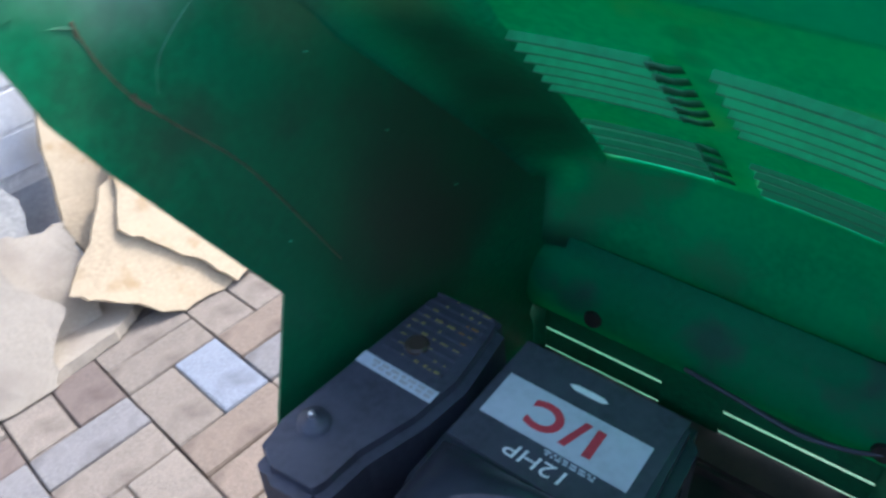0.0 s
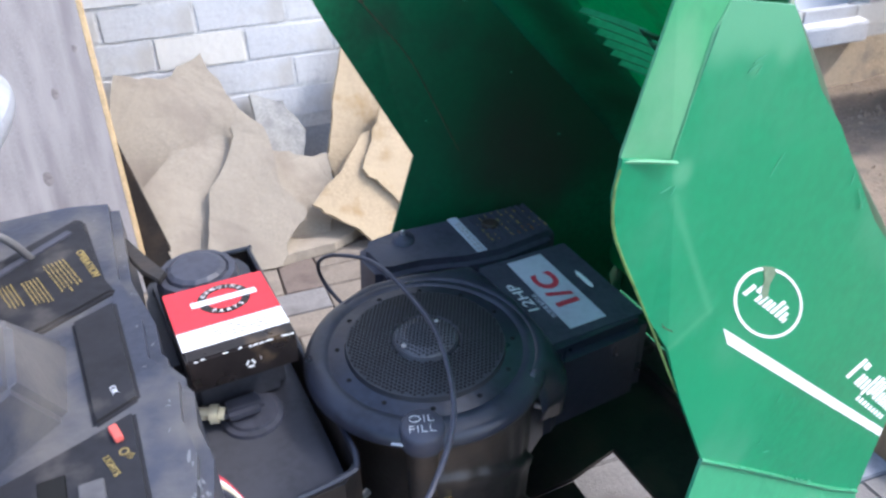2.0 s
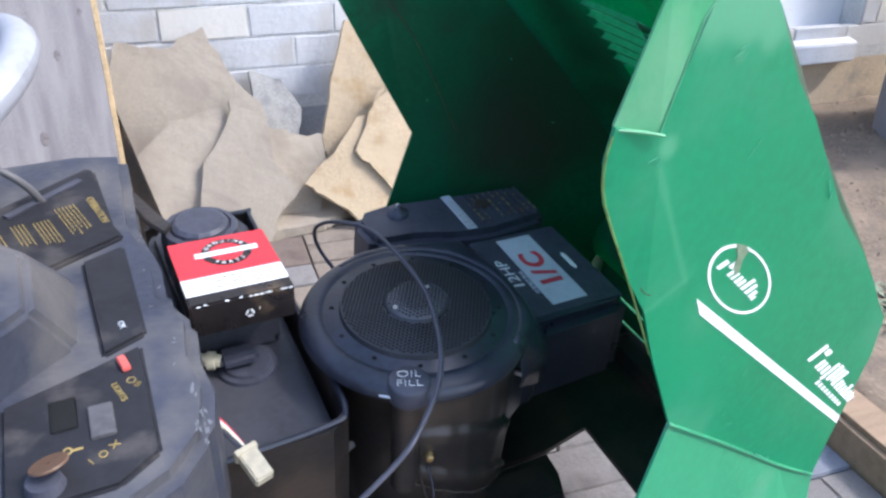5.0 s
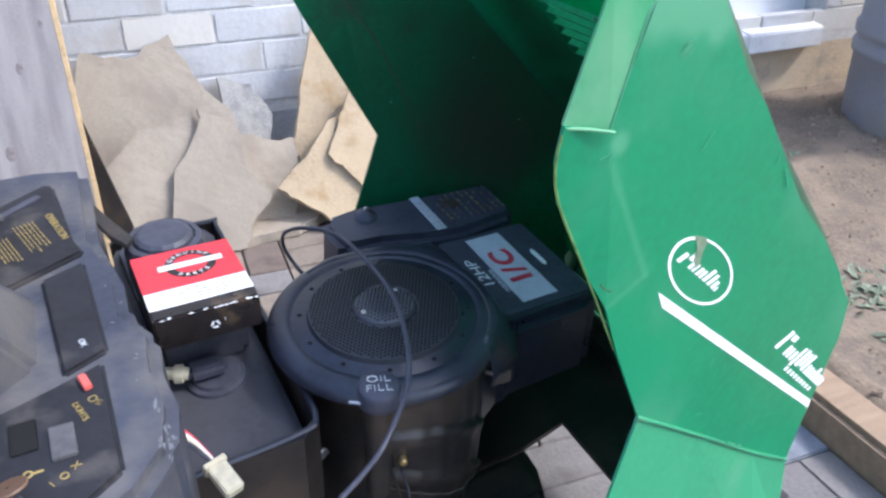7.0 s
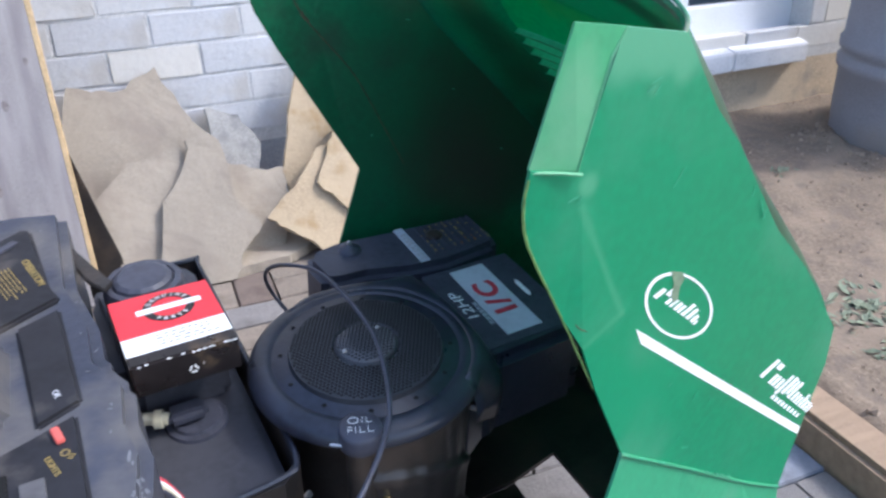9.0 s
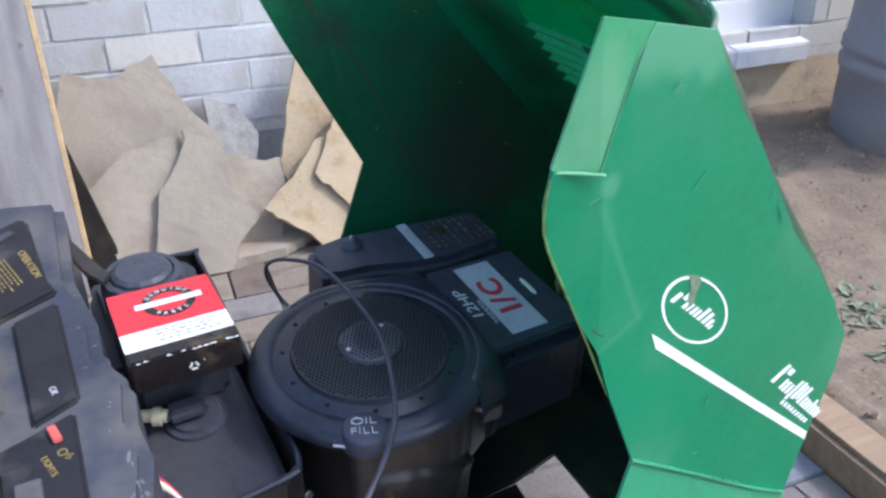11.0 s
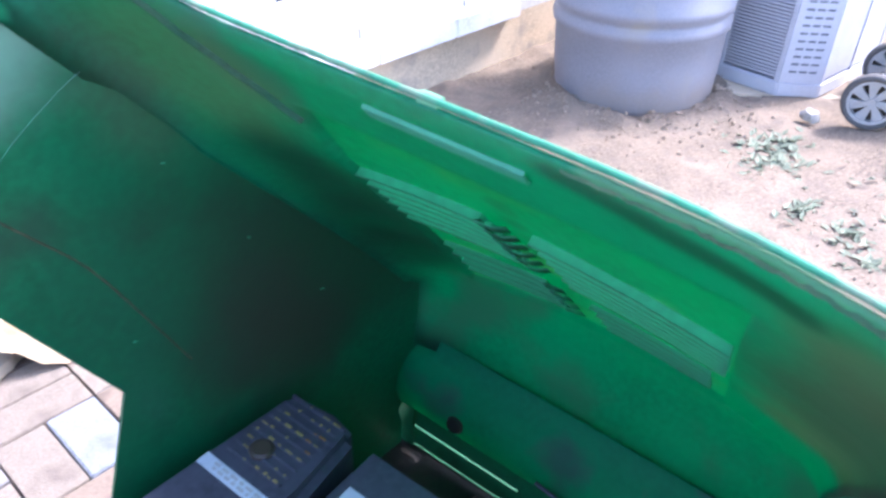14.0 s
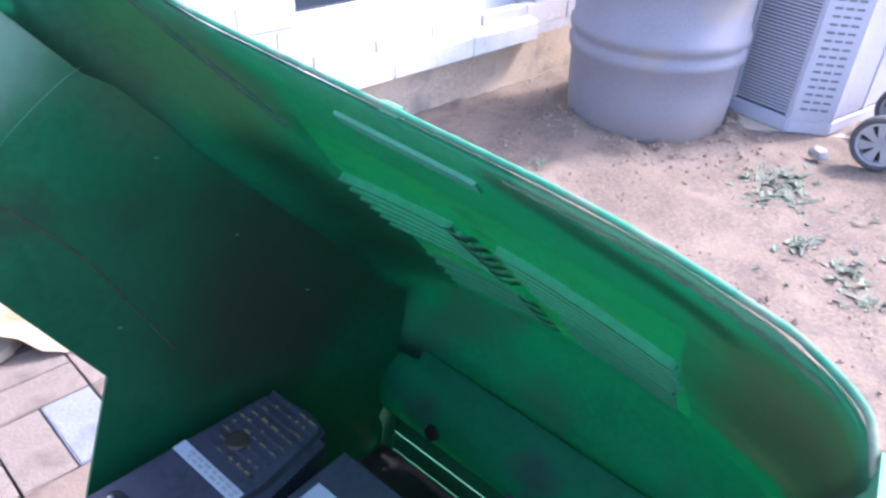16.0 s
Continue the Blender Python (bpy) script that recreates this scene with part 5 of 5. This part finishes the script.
part("tray_lip", tube_bm([(-0.235, -0.052, 0.534), (-0.128, -0.047, 0.536), (-0.107, -0.034, 0.537), (-0.105, 0.02, 0.536), (-0.106, 0.20, 0.534), (-0.107, 0.335, 0.533), (-0.112, 0.347, 0.533), (-0.23, 0.349, 0.533)], 0.003, 6, 4), BLACK, tank, "folded black rim")
for bm in (box_bm((-0.24, -0.053, 0.30), (-0.125, -0.049, 0.534)), prism_bm([(-0.125, -0.053), (-0.1045, -0.036), (-0.108, -0.032), (-0.127, -0.048)], 0.30, 0.534), prism_bm([(-0.1045, -0.036), (-0.1025, 0.02), (-0.1045, 0.35), (-0.1085, 0.346), (-0.1065, 0.02), (-0.108, -0.032)], 0.30, 0.533), box_bm((-0.235, 0.347, 0.30), (-0.107, 0.351, 0.531))):
    part("tray_side", bm, BLACK_DULL, tank, "rusty black sheet-metal tray")
part("tank_neck", prism_bm([(-0.235, 0.145), (-0.120, 0.150), (-0.118, 0.30), (-0.130, 0.33), (-0.225, 0.325), (-0.240, 0.29)], 0.505, 0.553, 0.012), TANK, tank)
part("tank_shoulder", prism_bm([(-0.222, 0.108), (-0.128, 0.110), (-0.125, 0.186), (-0.225, 0.184)], 0.505, 0.576, 0.008), TANK, tank)
part("filler_cap", lathe_bm([(0.040, -0.046), (0.0425, -0.040), (0.043, -0.006), (0.0405, 0.001), (0.034, 0.002), (0.033, -0.001), (0.031, 0.004), (0.026, 0.007), (0.0, 0.008)], 14, (-0.182, 0.231, 0.597)), BLACK_PLASTIC, tank, "dark ribbed filler cap")
sender = part("fuel_valve", lathe_bm([(0.0, 0.008), (0.024, 0.008), (0.0255, 0.005), (0.0305, 0.004), (0.032, 0.0)], 32, (-0.172, 0.088, 0.5075)), BLACK_PLASTIC, tank, "round black fuel fitting")
part("elbow", box_bm((-0.200, 0.076, 0.517), (-0.160, 0.099, 0.533), 0.005), BLACK_PLASTIC, sender)
part("hose_tail", tube_bm([(-0.198, 0.085, 0.526), (-0.216, 0.092, 0.528), (-0.25, 0.10, 0.530)], 0.0065, 10, 2), CREAM, sender, "cream nylon hose tail")
part("hose_collar", lathe_bm([(0.0, -0.004), (0.0095, -0.004), (0.0095, 0.004), (0.0, 0.004)], 16), CREAM, sender).matrix_local = pose(-0.207, 0.088, 0.527, 0, 90, -20)

# ---- dash ----
OUT = [(-0.238, 0.36), (-0.246, 0.20), (-0.235, 0.122), (-0.238, 0.068), (-0.220, 0.027), (-0.226, -0.020), (-0.222, -0.060), (-0.232, -0.107), (-0.262, -0.142), (-0.31, -0.165), (-0.70, -0.17), (-0.70, 0.375), (-0.29, 0.375)]
dash = part("dash", prism_bm(OUT, 0.50, 0.6365, 0.010, 0.015), DASH, tractor, "scuffed blue-grey plastic dashboard")
part("dash_skirt", prism_bm([(-0.265, 0.33), (-0.268, 0.03), (-0.275, -0.13), (-0.69, -0.15), (-0.69, 0.34)], 0.24, 0.51, 0.006), DASH, dash)
part("upper_panel", prism_bm([(-0.45, 0.205), (-0.36, 0.270), (-0.285, 0.322), (-0.276, 0.315), (-0.269, 0.195), (-0.262, 0.171), (-0.325, 0.139), (-0.45, 0.10)], 0.632, 0.642, 0.003), DASH_DARK, dash, "black instruction panel with yellow print")
for k, (x, y, wid, hgt, rows) in enumerate(((-0.303, 0.212, 0.062, 0.022, 6), (-0.327, 0.196, 0.050, 0.017, 5), (-0.349, 0.198, 0.046, 0.014, 4), (-0.369, 0.192, 0.03, 0.010, 3))):
    part("panel_print", bars_bm(rows, wid, hgt, pose(x, y, 0.6422, 0, 0, -75), 11 + k, 0.34), GOLD, dash, "yellow printed instructions")
part("panel_heading", text_bm("OPERATION", 0.0105, 0.0004, pose(-0.281, 0.226, 0.6424, 0, 0, -78), 0.95), GOLD, dash)
part("lever_slot", box_bm((-0.047, -0.006, 0), (0.047, 0.006, 0.004), 0.002, pose(-0.328, 0.266, 0.640, 0, 0, 37)), BLACK_PLASTIC, dash)
part("lever", tube_bm([(-0.33, 0.262, 0.64), (-0.345, 0.262, 0.668), (-0.375, 0.272, 0.688), (-0.42, 0.28, 0.70)], 0.0042, 8, 4), ROCKER, dash, "grey control lever", smooth=True)
part("middle_panel", prism_bm([(-0.304, 0.140), (-0.264, 0.157), (-0.262, 0.017), (-0.299, 0.0)], 0.632, 0.6405, 0.003), DASH_DARK, dash, "dark blank gauge cover")
part("white_writing", text_bm("OK", 0.0070, 0.0003, pose(-0.280, 0.033, 0.6409, 0, 0, -80)), SILVER, dash)
lower = part("switch_panel", prism_bm([(-0.268, 0.006), (-0.305, -0.008), (-0.372, -0.03), (-0.372, -0.135), (-0.300, -0.135), (-0.270, -0.115)], 0.63, 0.640, 0.003), DASH_DARK, dash, "black switch panel")
part("choke_knob", box_bm((-0.0032, -0.0085, 0.0), (0.0032, 0.0085, 0.0045), 0.0008, pose(-0.284, -0.017, 0.640, 0, 0, 12)), RED_TIP, dash, "red lever tip")
part("yellow_writing", text_bm("LIGHTS", 0.0068, 0.0004, pose(-0.291, -0.046, 0.6406, 0, 0, -75)), GOLD, dash)
part("lamp_icon", join_bm([lathe_bm([(0.0026, 0), (0.0026, 0.0006), (0.0036, 0.0006), (0.0036, 0)], 18, (-0.281, -0.036, 0.640)), bars_bm(3, 0.005, 0.006, pose(-0.277, -0.042, 0.640, 0, 0, -30), 2, 0.3)]), GOLD, dash)
part("switch_rocker", box_bm((-0.314, -0.088, 0.636), (-0.297, -0.055, 0.6425), 0.0008), ROCKER, dash, "grey rocker switch")
part("empty_socket", box_bm((-0.340, -0.072, 0.6395), (-0.321, -0.039, 0.6412), 0.001), HOLE, dash, "empty black switch hole")
part("panel_marks", join_bm([text_bm("O", 0.0085, 0.0004, pose(-0.308, -0.104, 0.6406, 0, 0, -60)), text_bm("I", 0.008, 0.0004, pose(-0.316, -0.108, 0.6406, 0, 0, 30)), text_bm("X", 0.0085, 0.0004, pose(-0.300, -0.098, 0.6406, 0, 0, -60))]), GOLD, dash)
part("key_icon", join_bm([lathe_bm([(0.002, 0), (0.002, 0.0006), (0.0035, 0.0006), (0.0035, 0)], 14, (-0.330, -0.092, 0.640)), box_bm((-0.327, -0.0935, 0.640), (-0.320, -0.0915, 0.6406))]), GOLD, dash)
part("key_barrel", lathe_bm([(0.0, 0.008), (0.011, 0.008), (0.013, 0.0)], 20, (-0.345, -0.118, 0.640)), BLACK_PLASTIC, dash)
part("key", lathe_bm([(0.0013, 0.0009), (0.0125, 0.0011), (0.0130, 0.0), (0.0125, -0.0011), (0.0013, -0.0009), (0.0013, 0.0009)], 24), KEY, dash, "flat brownish key head").matrix_local = pose(-0.340, -0.112, 0.654, -24, 0, 20)
pod_bm = bmesh.new()
low = [pod_bm.verts.new((x, y, 0.630)) for x, y in ((-0.313, 0.025), (-0.307, 0.121), (-0.37, 0.175), (-0.60, 0.19), (-0.60, -0.10), (-0.375, -0.022))]
high = [pod_bm.verts.new((x, y, z)) for x, y, z in ((-0.338, 0.006, 0.696), (-0.339, 0.078, 0.700), (-0.385, 0.12, 0.71), (-0.58, 0.13, 0.72), (-0.58, -0.05, 0.71), (-0.385, -0.035, 0.694))]
pod_bm.faces.new(high)
for i in range(6):
    pod_bm.faces.new((low[i], low[(i + 1) % 6], high[(i + 1) % 6], high[i]))
bmesh.ops.recalc_face_normals(pod_bm, faces=pod_bm.faces[:])
part("steering_pod", bevelled(pod_bm, 0.006), DASH, dash, "faceted grey steering column shroud")
rs = random.Random(19)
for i in range(22):
    x, y = -0.2385 + rs.gauss(0, 0.0025), -0.094 + rs.gauss(0, 0.013)
    r = abs(rs.gauss(0, 0.0006)) + 0.0004
    chip = prism_bm([(r * rs.uniform(0.5, 1.3) * math.cos(k * 0.8976), 2.6 * r * rs.uniform(0.4, 1.8) * math.sin(k * 0.8976)) for k in range(7)], 0, 0.0003)
    chip.transform(pose(x, y, 0.6367, 0, 0, rs.uniform(-18, 18)))
    part("paint_scuff", chip, SCUFF, dash, "pale fleck of highlight on the scuffed edge")
for i in range(16):
    x, y = rs.choice(((-0.252, 0.19), (-0.247, 0.09), (-0.243, -0.03), (-0.30, 0.165), (-0.272, 0.325)))
    chip = prism_bm([(0.0006 * math.cos(k * 1.2566) * rs.uniform(0.5, 1.6), 0.002 * math.sin(k * 1.2566) * rs.uniform(0.4, 1.6)) for k in range(5)], 0, 0.0003)
    chip.transform(pose(x + rs.gauss(0, 0.004), y + rs.gauss(0, 0.03), 0.6367, 0, 0, rs.uniform(0, 180)))
    part("paint_scuff", chip, SCUFF, dash, "fine pale scratch")
# hinge bracket beside the dash
bracket = part("bracket", prism_bm([(-0.253, 0.312), (-0.243, 0.316), (-0.226, 0.262), (-0.212, 0.222), (-0.222, 0.208), (-0.236, 0.236), (-0.246, 0.275)], 0.606, 0.612, 0.0015), BLACK_DULL, tractor, "black bent flat bracket")
part("bracket_ear", box_bm((-0.256, 0.296, 0.596), (-0.250, 0.322, 0.622), 0.0015), BLACK_DULL, bracket)
# steering wheel
wheel = part("steering_wheel", lathe_bm([(0.150 + 0.017 * math.cos(2 * math.pi * i / 14), 0.017 * math.sin(2 * math.pi * i / 14)) for i in range(15)], 64), GREY_VINYL, tractor, "pale grey steering wheel", smooth=True)
wheel.matrix_local = pose(-0.450, 0.262, 0.742, 0, -25, 0)
part("steering_hub", lathe_bm([(0.0, 0.012), (0.03, 0.010), (0.04, -0.02), (0.028, -0.07), (0.0, -0.07)], 24), GREY_VINYL, wheel, smooth=True)
for a in (40, 160, 280):
    part("spoke", box_bm((0.02, -0.014, -0.012), (0.145, 0.014, 0.004), 0.004, pose(0, 0, 0, 0, 0, a)), GREY_VINYL, wheel)
# wiring with its plug
for i, (c, off) in enumerate(((RED_PRINT, 0.006), (WHITE, 0.0), (CREAM, -0.006), (BLACK_PLASTIC, -0.012))):
    part("wire", tube_bm([(-0.262, 0.015 + off, 0.555), (-0.236, -0.008 + off, 0.556), (-0.220, -0.022 + off * 0.8, 0.553), (-0.206, -0.048 + off * 0.5, 0.543)], 0.0021, 6, 5), c, tractor, ("red", "white", "cream", "black")[i] + " wire")
plug_m = pose(-0.202, -0.062, 0.538, 0, 14, -72) @ Matrix.Scale(0.72, 4)
plug = part("wire_plug", box_bm((-0.014, -0.012, -0.008), (0.030, 0.012, 0.008), 0.002, plug_m), CREAM, tractor, "cream plastic wire plug")
part("plug_collar", box_bm((-0.018, -0.0145, -0.010), (-0.010, 0.0145, 0.010), 0.001, plug_m), CREAM, plug)
part("corrugated_hose", tube_bm([(-0.23, -0.11, 0.50), (-0.215, -0.135, 0.475), (-0.20, -0.15, 0.43), (-0.19, -0.15, 0.36)], 0.013, 10, 5), BLACK_PLASTIC, tractor)

# ---- carton on the tank ----
carton = tagged(new("parts_carton"), "red, white and black spare-parts carton lying on the fuel tank", "cardboard box")
CB = TR @ pose(-0.174, 0.134, 0.568, -3, 1, 1)
carton.matrix_world = CB
part("carton_body", box_bm((-0.050, -0.070, 0.0085), (0.050, 0.047, 0.0445), 0.002), CARD_DARK, carton, "glossy black carton sides")
rs = random.Random(5)
for k in range(14):
    x = -0.048 + 0.096 * rs.random()
    chip = prism_bm([(-rs.uniform(0.001, 0.004), -0.0005), (rs.uniform(0.001, 0.004), -0.0004), (rs.uniform(0, 0.002), 0.0009), (-0.001, 0.0006)], 0, 0.0004)
    chip.transform(pose(x, -0.0698 if k % 3 else -0.0702, 0.0440 - 0.0012 * rs.random(), 60, 0, 0))
    part("worn_chip", chip, WHITE, carton, "bare white card at the worn edge")
part("red_top", box_bm((-0.0495, -0.0245, 0.0445), (0.0495, 0.0465, 0.0452)), RED_CARD, carton, "red printed top")
part("white_band", box_bm((-0.0495, -0.0535, 0.0445), (0.0495, -0.0245, 0.0451)), WHITE, carton, "white printed band")
part("ring_print", lathe_bm([(0.0172, 0), (0.0172, 0.0003), (0.0255, 0.0003), (0.0255, 0)], 40, (0.004, 0.014, 0.0453)), CARD_DARK, carton)
part("white_bar", box_bm((-0.028, 0.0095, 0.0456), (0.036, 0.0185, 0.046), 0.0), WHITE, carton)
for word, up in (("GENUINE", 1), ("PARTS", -1)):
    n = len(word)
    for i, ch in enumerate(word):
        a = radians(90 - (i - (n - 1) / 2) * 19) if up > 0 else radians(-90 + (i - (n - 1) / 2) * 19)
        part("writing", text_bm(ch, 0.0068, 0.0002, pose(0.004 + 0.0213 * math.cos(a), 0.014 + 0.0213 * math.sin(a), 0.0458, 0, 0, math.degrees(a) - 90 if up > 0 else math.degrees(a) + 90)), WHITE, carton)
part("band_print", bars_bm(4, 0.062, 0.021, pose(0.012, -0.039, 0.0452), 21, 0.22), SCUFF, carton)
part("print_marks", join_bm([box_bm((-0.0036, -0.0052, 0), (0.0036, -0.0028, 0.0004), 0, pose(0, 0, 0, 0, 0, 120 * k)) for k in range(3)] + [box_bm((0.012, 0.003, 0), (0.013, 0.0065, 0.0004))]), WHITE, carton).matrix_local = pose(0.005, -0.0702, 0.024, 90, 0, 0) @ Matrix.Scale(0.78, 4)

stone = link("pale_stone", lathe_bm([(0.0, 0.0), (0.03, 0.0), (0.034, 0.012), (0.022, 0.03), (0.0, 0.036)], 9), STONE_PALE)
for v in stone.data.vertices:
    v.co += Vector((noise.noise(v.co * 40), noise.noise(v.co * 40 + Vector((5, 0, 0))), 0.5 * noise.noise(v.co * 40 + Vector((0, 5, 0))))) * 0.012
stone.matrix_world = pose(2.82, 0.15, 0.045, 8, -6, 30)
tagged(stone, "small pale stone on the soil by the air conditioner", "stone")

# ---- weeds and clods ----
rnd = random.Random(7)
bm = bmesh.new()
def weed_clump(bm, x, y, z, spread, count):
    for i in range(count * 2):
        a = rnd.uniform(0, 2 * math.pi)
        r0 = abs(rnd.gauss(0, spread * 0.75))
        p = Vector((x + r0 * math.cos(a), y + r0 * math.sin(a), z))
        b = rnd.uniform(0, 2 * math.pi)
        ln, wd = rnd.uniform(0.016, 0.052), rnd.uniform(0.005, 0.012)
        d = Vector((math.cos(b), math.sin(b), rnd.uniform(0.1, 0.8))).normalized()
        sd = d.cross(Vector((0, 0, 1))).normalized() * wd
        q = [p, p + d * ln * 0.45 + sd, p + d * ln - Vector((0, 0, 0.008)), p + d * ln * 0.45 - sd]
        bm.faces.new([bm.verts.new(v) for v in q])
WI = WALL.inverted()
for x, y, sp, ct in ((2.52, 0.26, 0.10, 90), (2.40, 0.20, 0.08, 60), (2.62, 0.20, 0.08, 70), (2.33, 0.28, 0.06, 30), (2.08, 0.00, 0.09, 50), (1.95, -0.08, 0.08, 40), (2.16, 0.10, 0.07, 34), (1.64, 0.35, 0.08, 60), (1.56, 0.30, 0.08, 50), (1.50, 0.20, 0.06, 30), (2.45, -0.15, 0.09, 40), (2.2, -0.2, 0.09, 40), (2.22, 0.9, 0.03, 10)):
    l = WI @ Vector((x, y, 0))
    weed_clump(bm, x, y, soil_height(l.x, l.y) - 0.004, sp, ct)
weeds = tagged(link("weeds", bm, LEAF), "low green weeds scattered over bare soil", "weeds", kind="stuff")
bm = bmesh.new()
for i in range(2800):
    s, n = DIRT_S + 0.05 + abs(rnd.gauss(0, 0.9)), rnd.uniform(-2.4, -0.02)
    near_barrel = i % 9 == 0
    if near_barrel:
        a = rnd.uniform(2.2, 5.2)
        l = WI @ (Vector((2.85, 0.768, 0)) + Vector((math.cos(a), math.sin(a), 0)) * (0.29 + abs(rnd.gauss(0, 0.09))))
        s, n = l.x, l.y
    r = abs(rnd.gauss(0, 0.0024)) + 0.0012 + (0.009 * rnd.random() ** 2 if near_barrel or i % 11 == 0 else 0)
    m = Matrix.Translation((s, n, soil_height(s, n) + r * 0.3)) @ Euler((rnd.random() * 6, rnd.random() * 6, rnd.random() * 6)).to_matrix().to_4x4() @ Matrix.Diagonal((r, r * rnd.uniform(0.6, 1), r * rnd.uniform(0.5, 0.9), 1))
    v = [bm.verts.new(m @ Vector(c)) for c in ((1, 0, 0), (-1, 0, 0), (0, 1, 0), (0, -1, 0), (0, 0, 1), (0, 0, -1))]
    for a in (0, 1):
        for b in (2, 3):
            for c in (4, 5):
                bm.faces.new((v[a], v[b], v[c]))
clods = tagged(link("clods", bm, CLOD), "small clods and pebbles on the soil", "clods", kind="stuff")
clods.matrix_world = WALL

# ---- pavers, laid in basket weave, and the wall's bricks ----
MOD = 0.2075
paver_meshes = {}
for along in (0, 1):
    for v in range(3):
        for c, mat in enumerate(PAVERS):
            rnd = random.Random(v * 7 + c)
            sx, sy = (0.2035, 0.0995) if along else (0.0995, 0.2035)
            b = box_bm((-sx / 2, -sy / 2, -0.055), (sx / 2, sy / 2, 0.0), 0.0022)
            for q in b.verts:
                q.co += Vector((rnd.uniform(-1, 1), rnd.uniform(-1, 1), rnd.uniform(-1, 1))) * 0.0009
            me = bpy.data.meshes.new("paver")
            b.to_mesh(me)
            b.free()
            me.materials.append(mat)
            paver_meshes[along, v, c] = me
pavement = tagged(new("pavement"), kind="structure")
pavement.matrix_world = WALL
rnd = random.Random(12)
rest = []
S0, N0 = 0.045, -0.335
for i in range(-22, 4):
    for j in range(-26, 2):
        along = (i + j) % 2 == 1
        for half in (0, 1):
            cx = S0 + (i + 0.5) * MOD + (0 if along else (half - 0.5) * MOD / 2)
            cy = N0 + (j + 0.5) * MOD + ((half - 0.5) * MOD / 2 if along else 0)
            if cy > -0.03:
                continue
            fit = 1.0
            if i == 3 and along:                # cut to meet the timber
                cx, fit = 0.758, 0.875
            elif i == 3 and half == 1:
                cx, fit = 0.809, 0.74
            c = rnd.choices(range(5), (5, 6, 3, 1, 3))[0]
            if i == 0 and j == -2:
                c = 3 if half == 1 else 1
            if i > 0 and cy < -1.0:
                c = 4 if c < 3 else 3
            me = paver_meshes[along, rnd.randrange(3), c]
            m = pose(cx, cy, rnd.uniform(-0.0025, 0.0015), rnd.uniform(-0.5, 0.5), rnd.uniform(-0.5, 0.5), rnd.uniform(-0.5, 0.5)) @ Matrix.Diagonal((fit, 1, 1, 1))
            near = cx > -1.0 and cy > -2.0
            if near:
                ob = new("paver", me)
                ob.parent = pavement
                ob.matrix_local = m
            else:
                b = bmesh.new()
                b.from_mesh(me)
                b.transform(m)
                rest.append((b, c))
for c in range(5):
    group = [b for b, k in rest if k == c]
    if group:
        ob = part("paver_field", join_bm(group), PAVERS[c], pavement)
        ob["kind"] = "stuff"

brick_meshes = []
for v in range(6):
    rnd = random.Random(40 + v)
    b = box_bm((0.0, 0.0, 0.0), (BRICK_L - 0.0075, 0.05, COURSE - 0.0075), 0.0028)
    for q in b.verts:
        q.co += Vector((rnd.uniform(-1, 1), rnd.uniform(-1, 1) * 1.2, rnd.uniform(-1, 1))) * 0.0011
    me = bpy.data.meshes.new("brick")
    b.to_mesh(me)
    b.free()
    me.materials.append(BRICK)
    brick_meshes.append(me)
rnd = random.Random(3)
far_bricks = []
for row in range(25):
    z = 0.285 + row * COURSE + 0.005
    x = WALL_L + (BRICK_L / 2 if row % 2 else 0.0) + ((-0.004 - WALL_L) % BRICK_L) - BRICK_L
    while x < WALL_R:
        x0, x1 = x, x + BRICK_L - 0.0075
        x += BRICK_L
        if x0 < WALL_L or x1 > WALL_R:
            continue
        if z < WIN_TOP and z > 0.29 - 1 and x1 > WIN0 and x0 < WIN1 and z + COURSE > 0.385 - 0.0:
            if x0 > WIN0 - 0.02 and x1 < WIN1 + 0.02:
                continue
            cut0, cut1 = (x0, WIN0 - 0.002) if x0 < WIN0 else (WIN1 + 0.002, x1)
            if cut1 - cut0 < 0.02:
                continue
            b = box_bm((cut0, 0.0, z), (cut1, 0.05, z + COURSE - 0.0075), 0.0028)
            far_bricks.append(b)
            continue
        m = pose(x0, rnd.uniform(-0.0015, 0.0015), z, 0, rnd.uniform(-0.25, 0.25), 0)
        me = rnd.choice(brick_meshes)
        if -0.9 < x0 < 3.4 and row < 11:
            ob = new("brick", me)
            ob.parent = wall_north
            ob.matrix_local = m
        else:
            b = bmesh.new()
            b.from_mesh(me)
            b.transform(m)
            far_bricks.append(b)
ob = part("brick_field", join_bm(far_bricks), BRICK, wall_north)
ob["kind"] = "stuff"
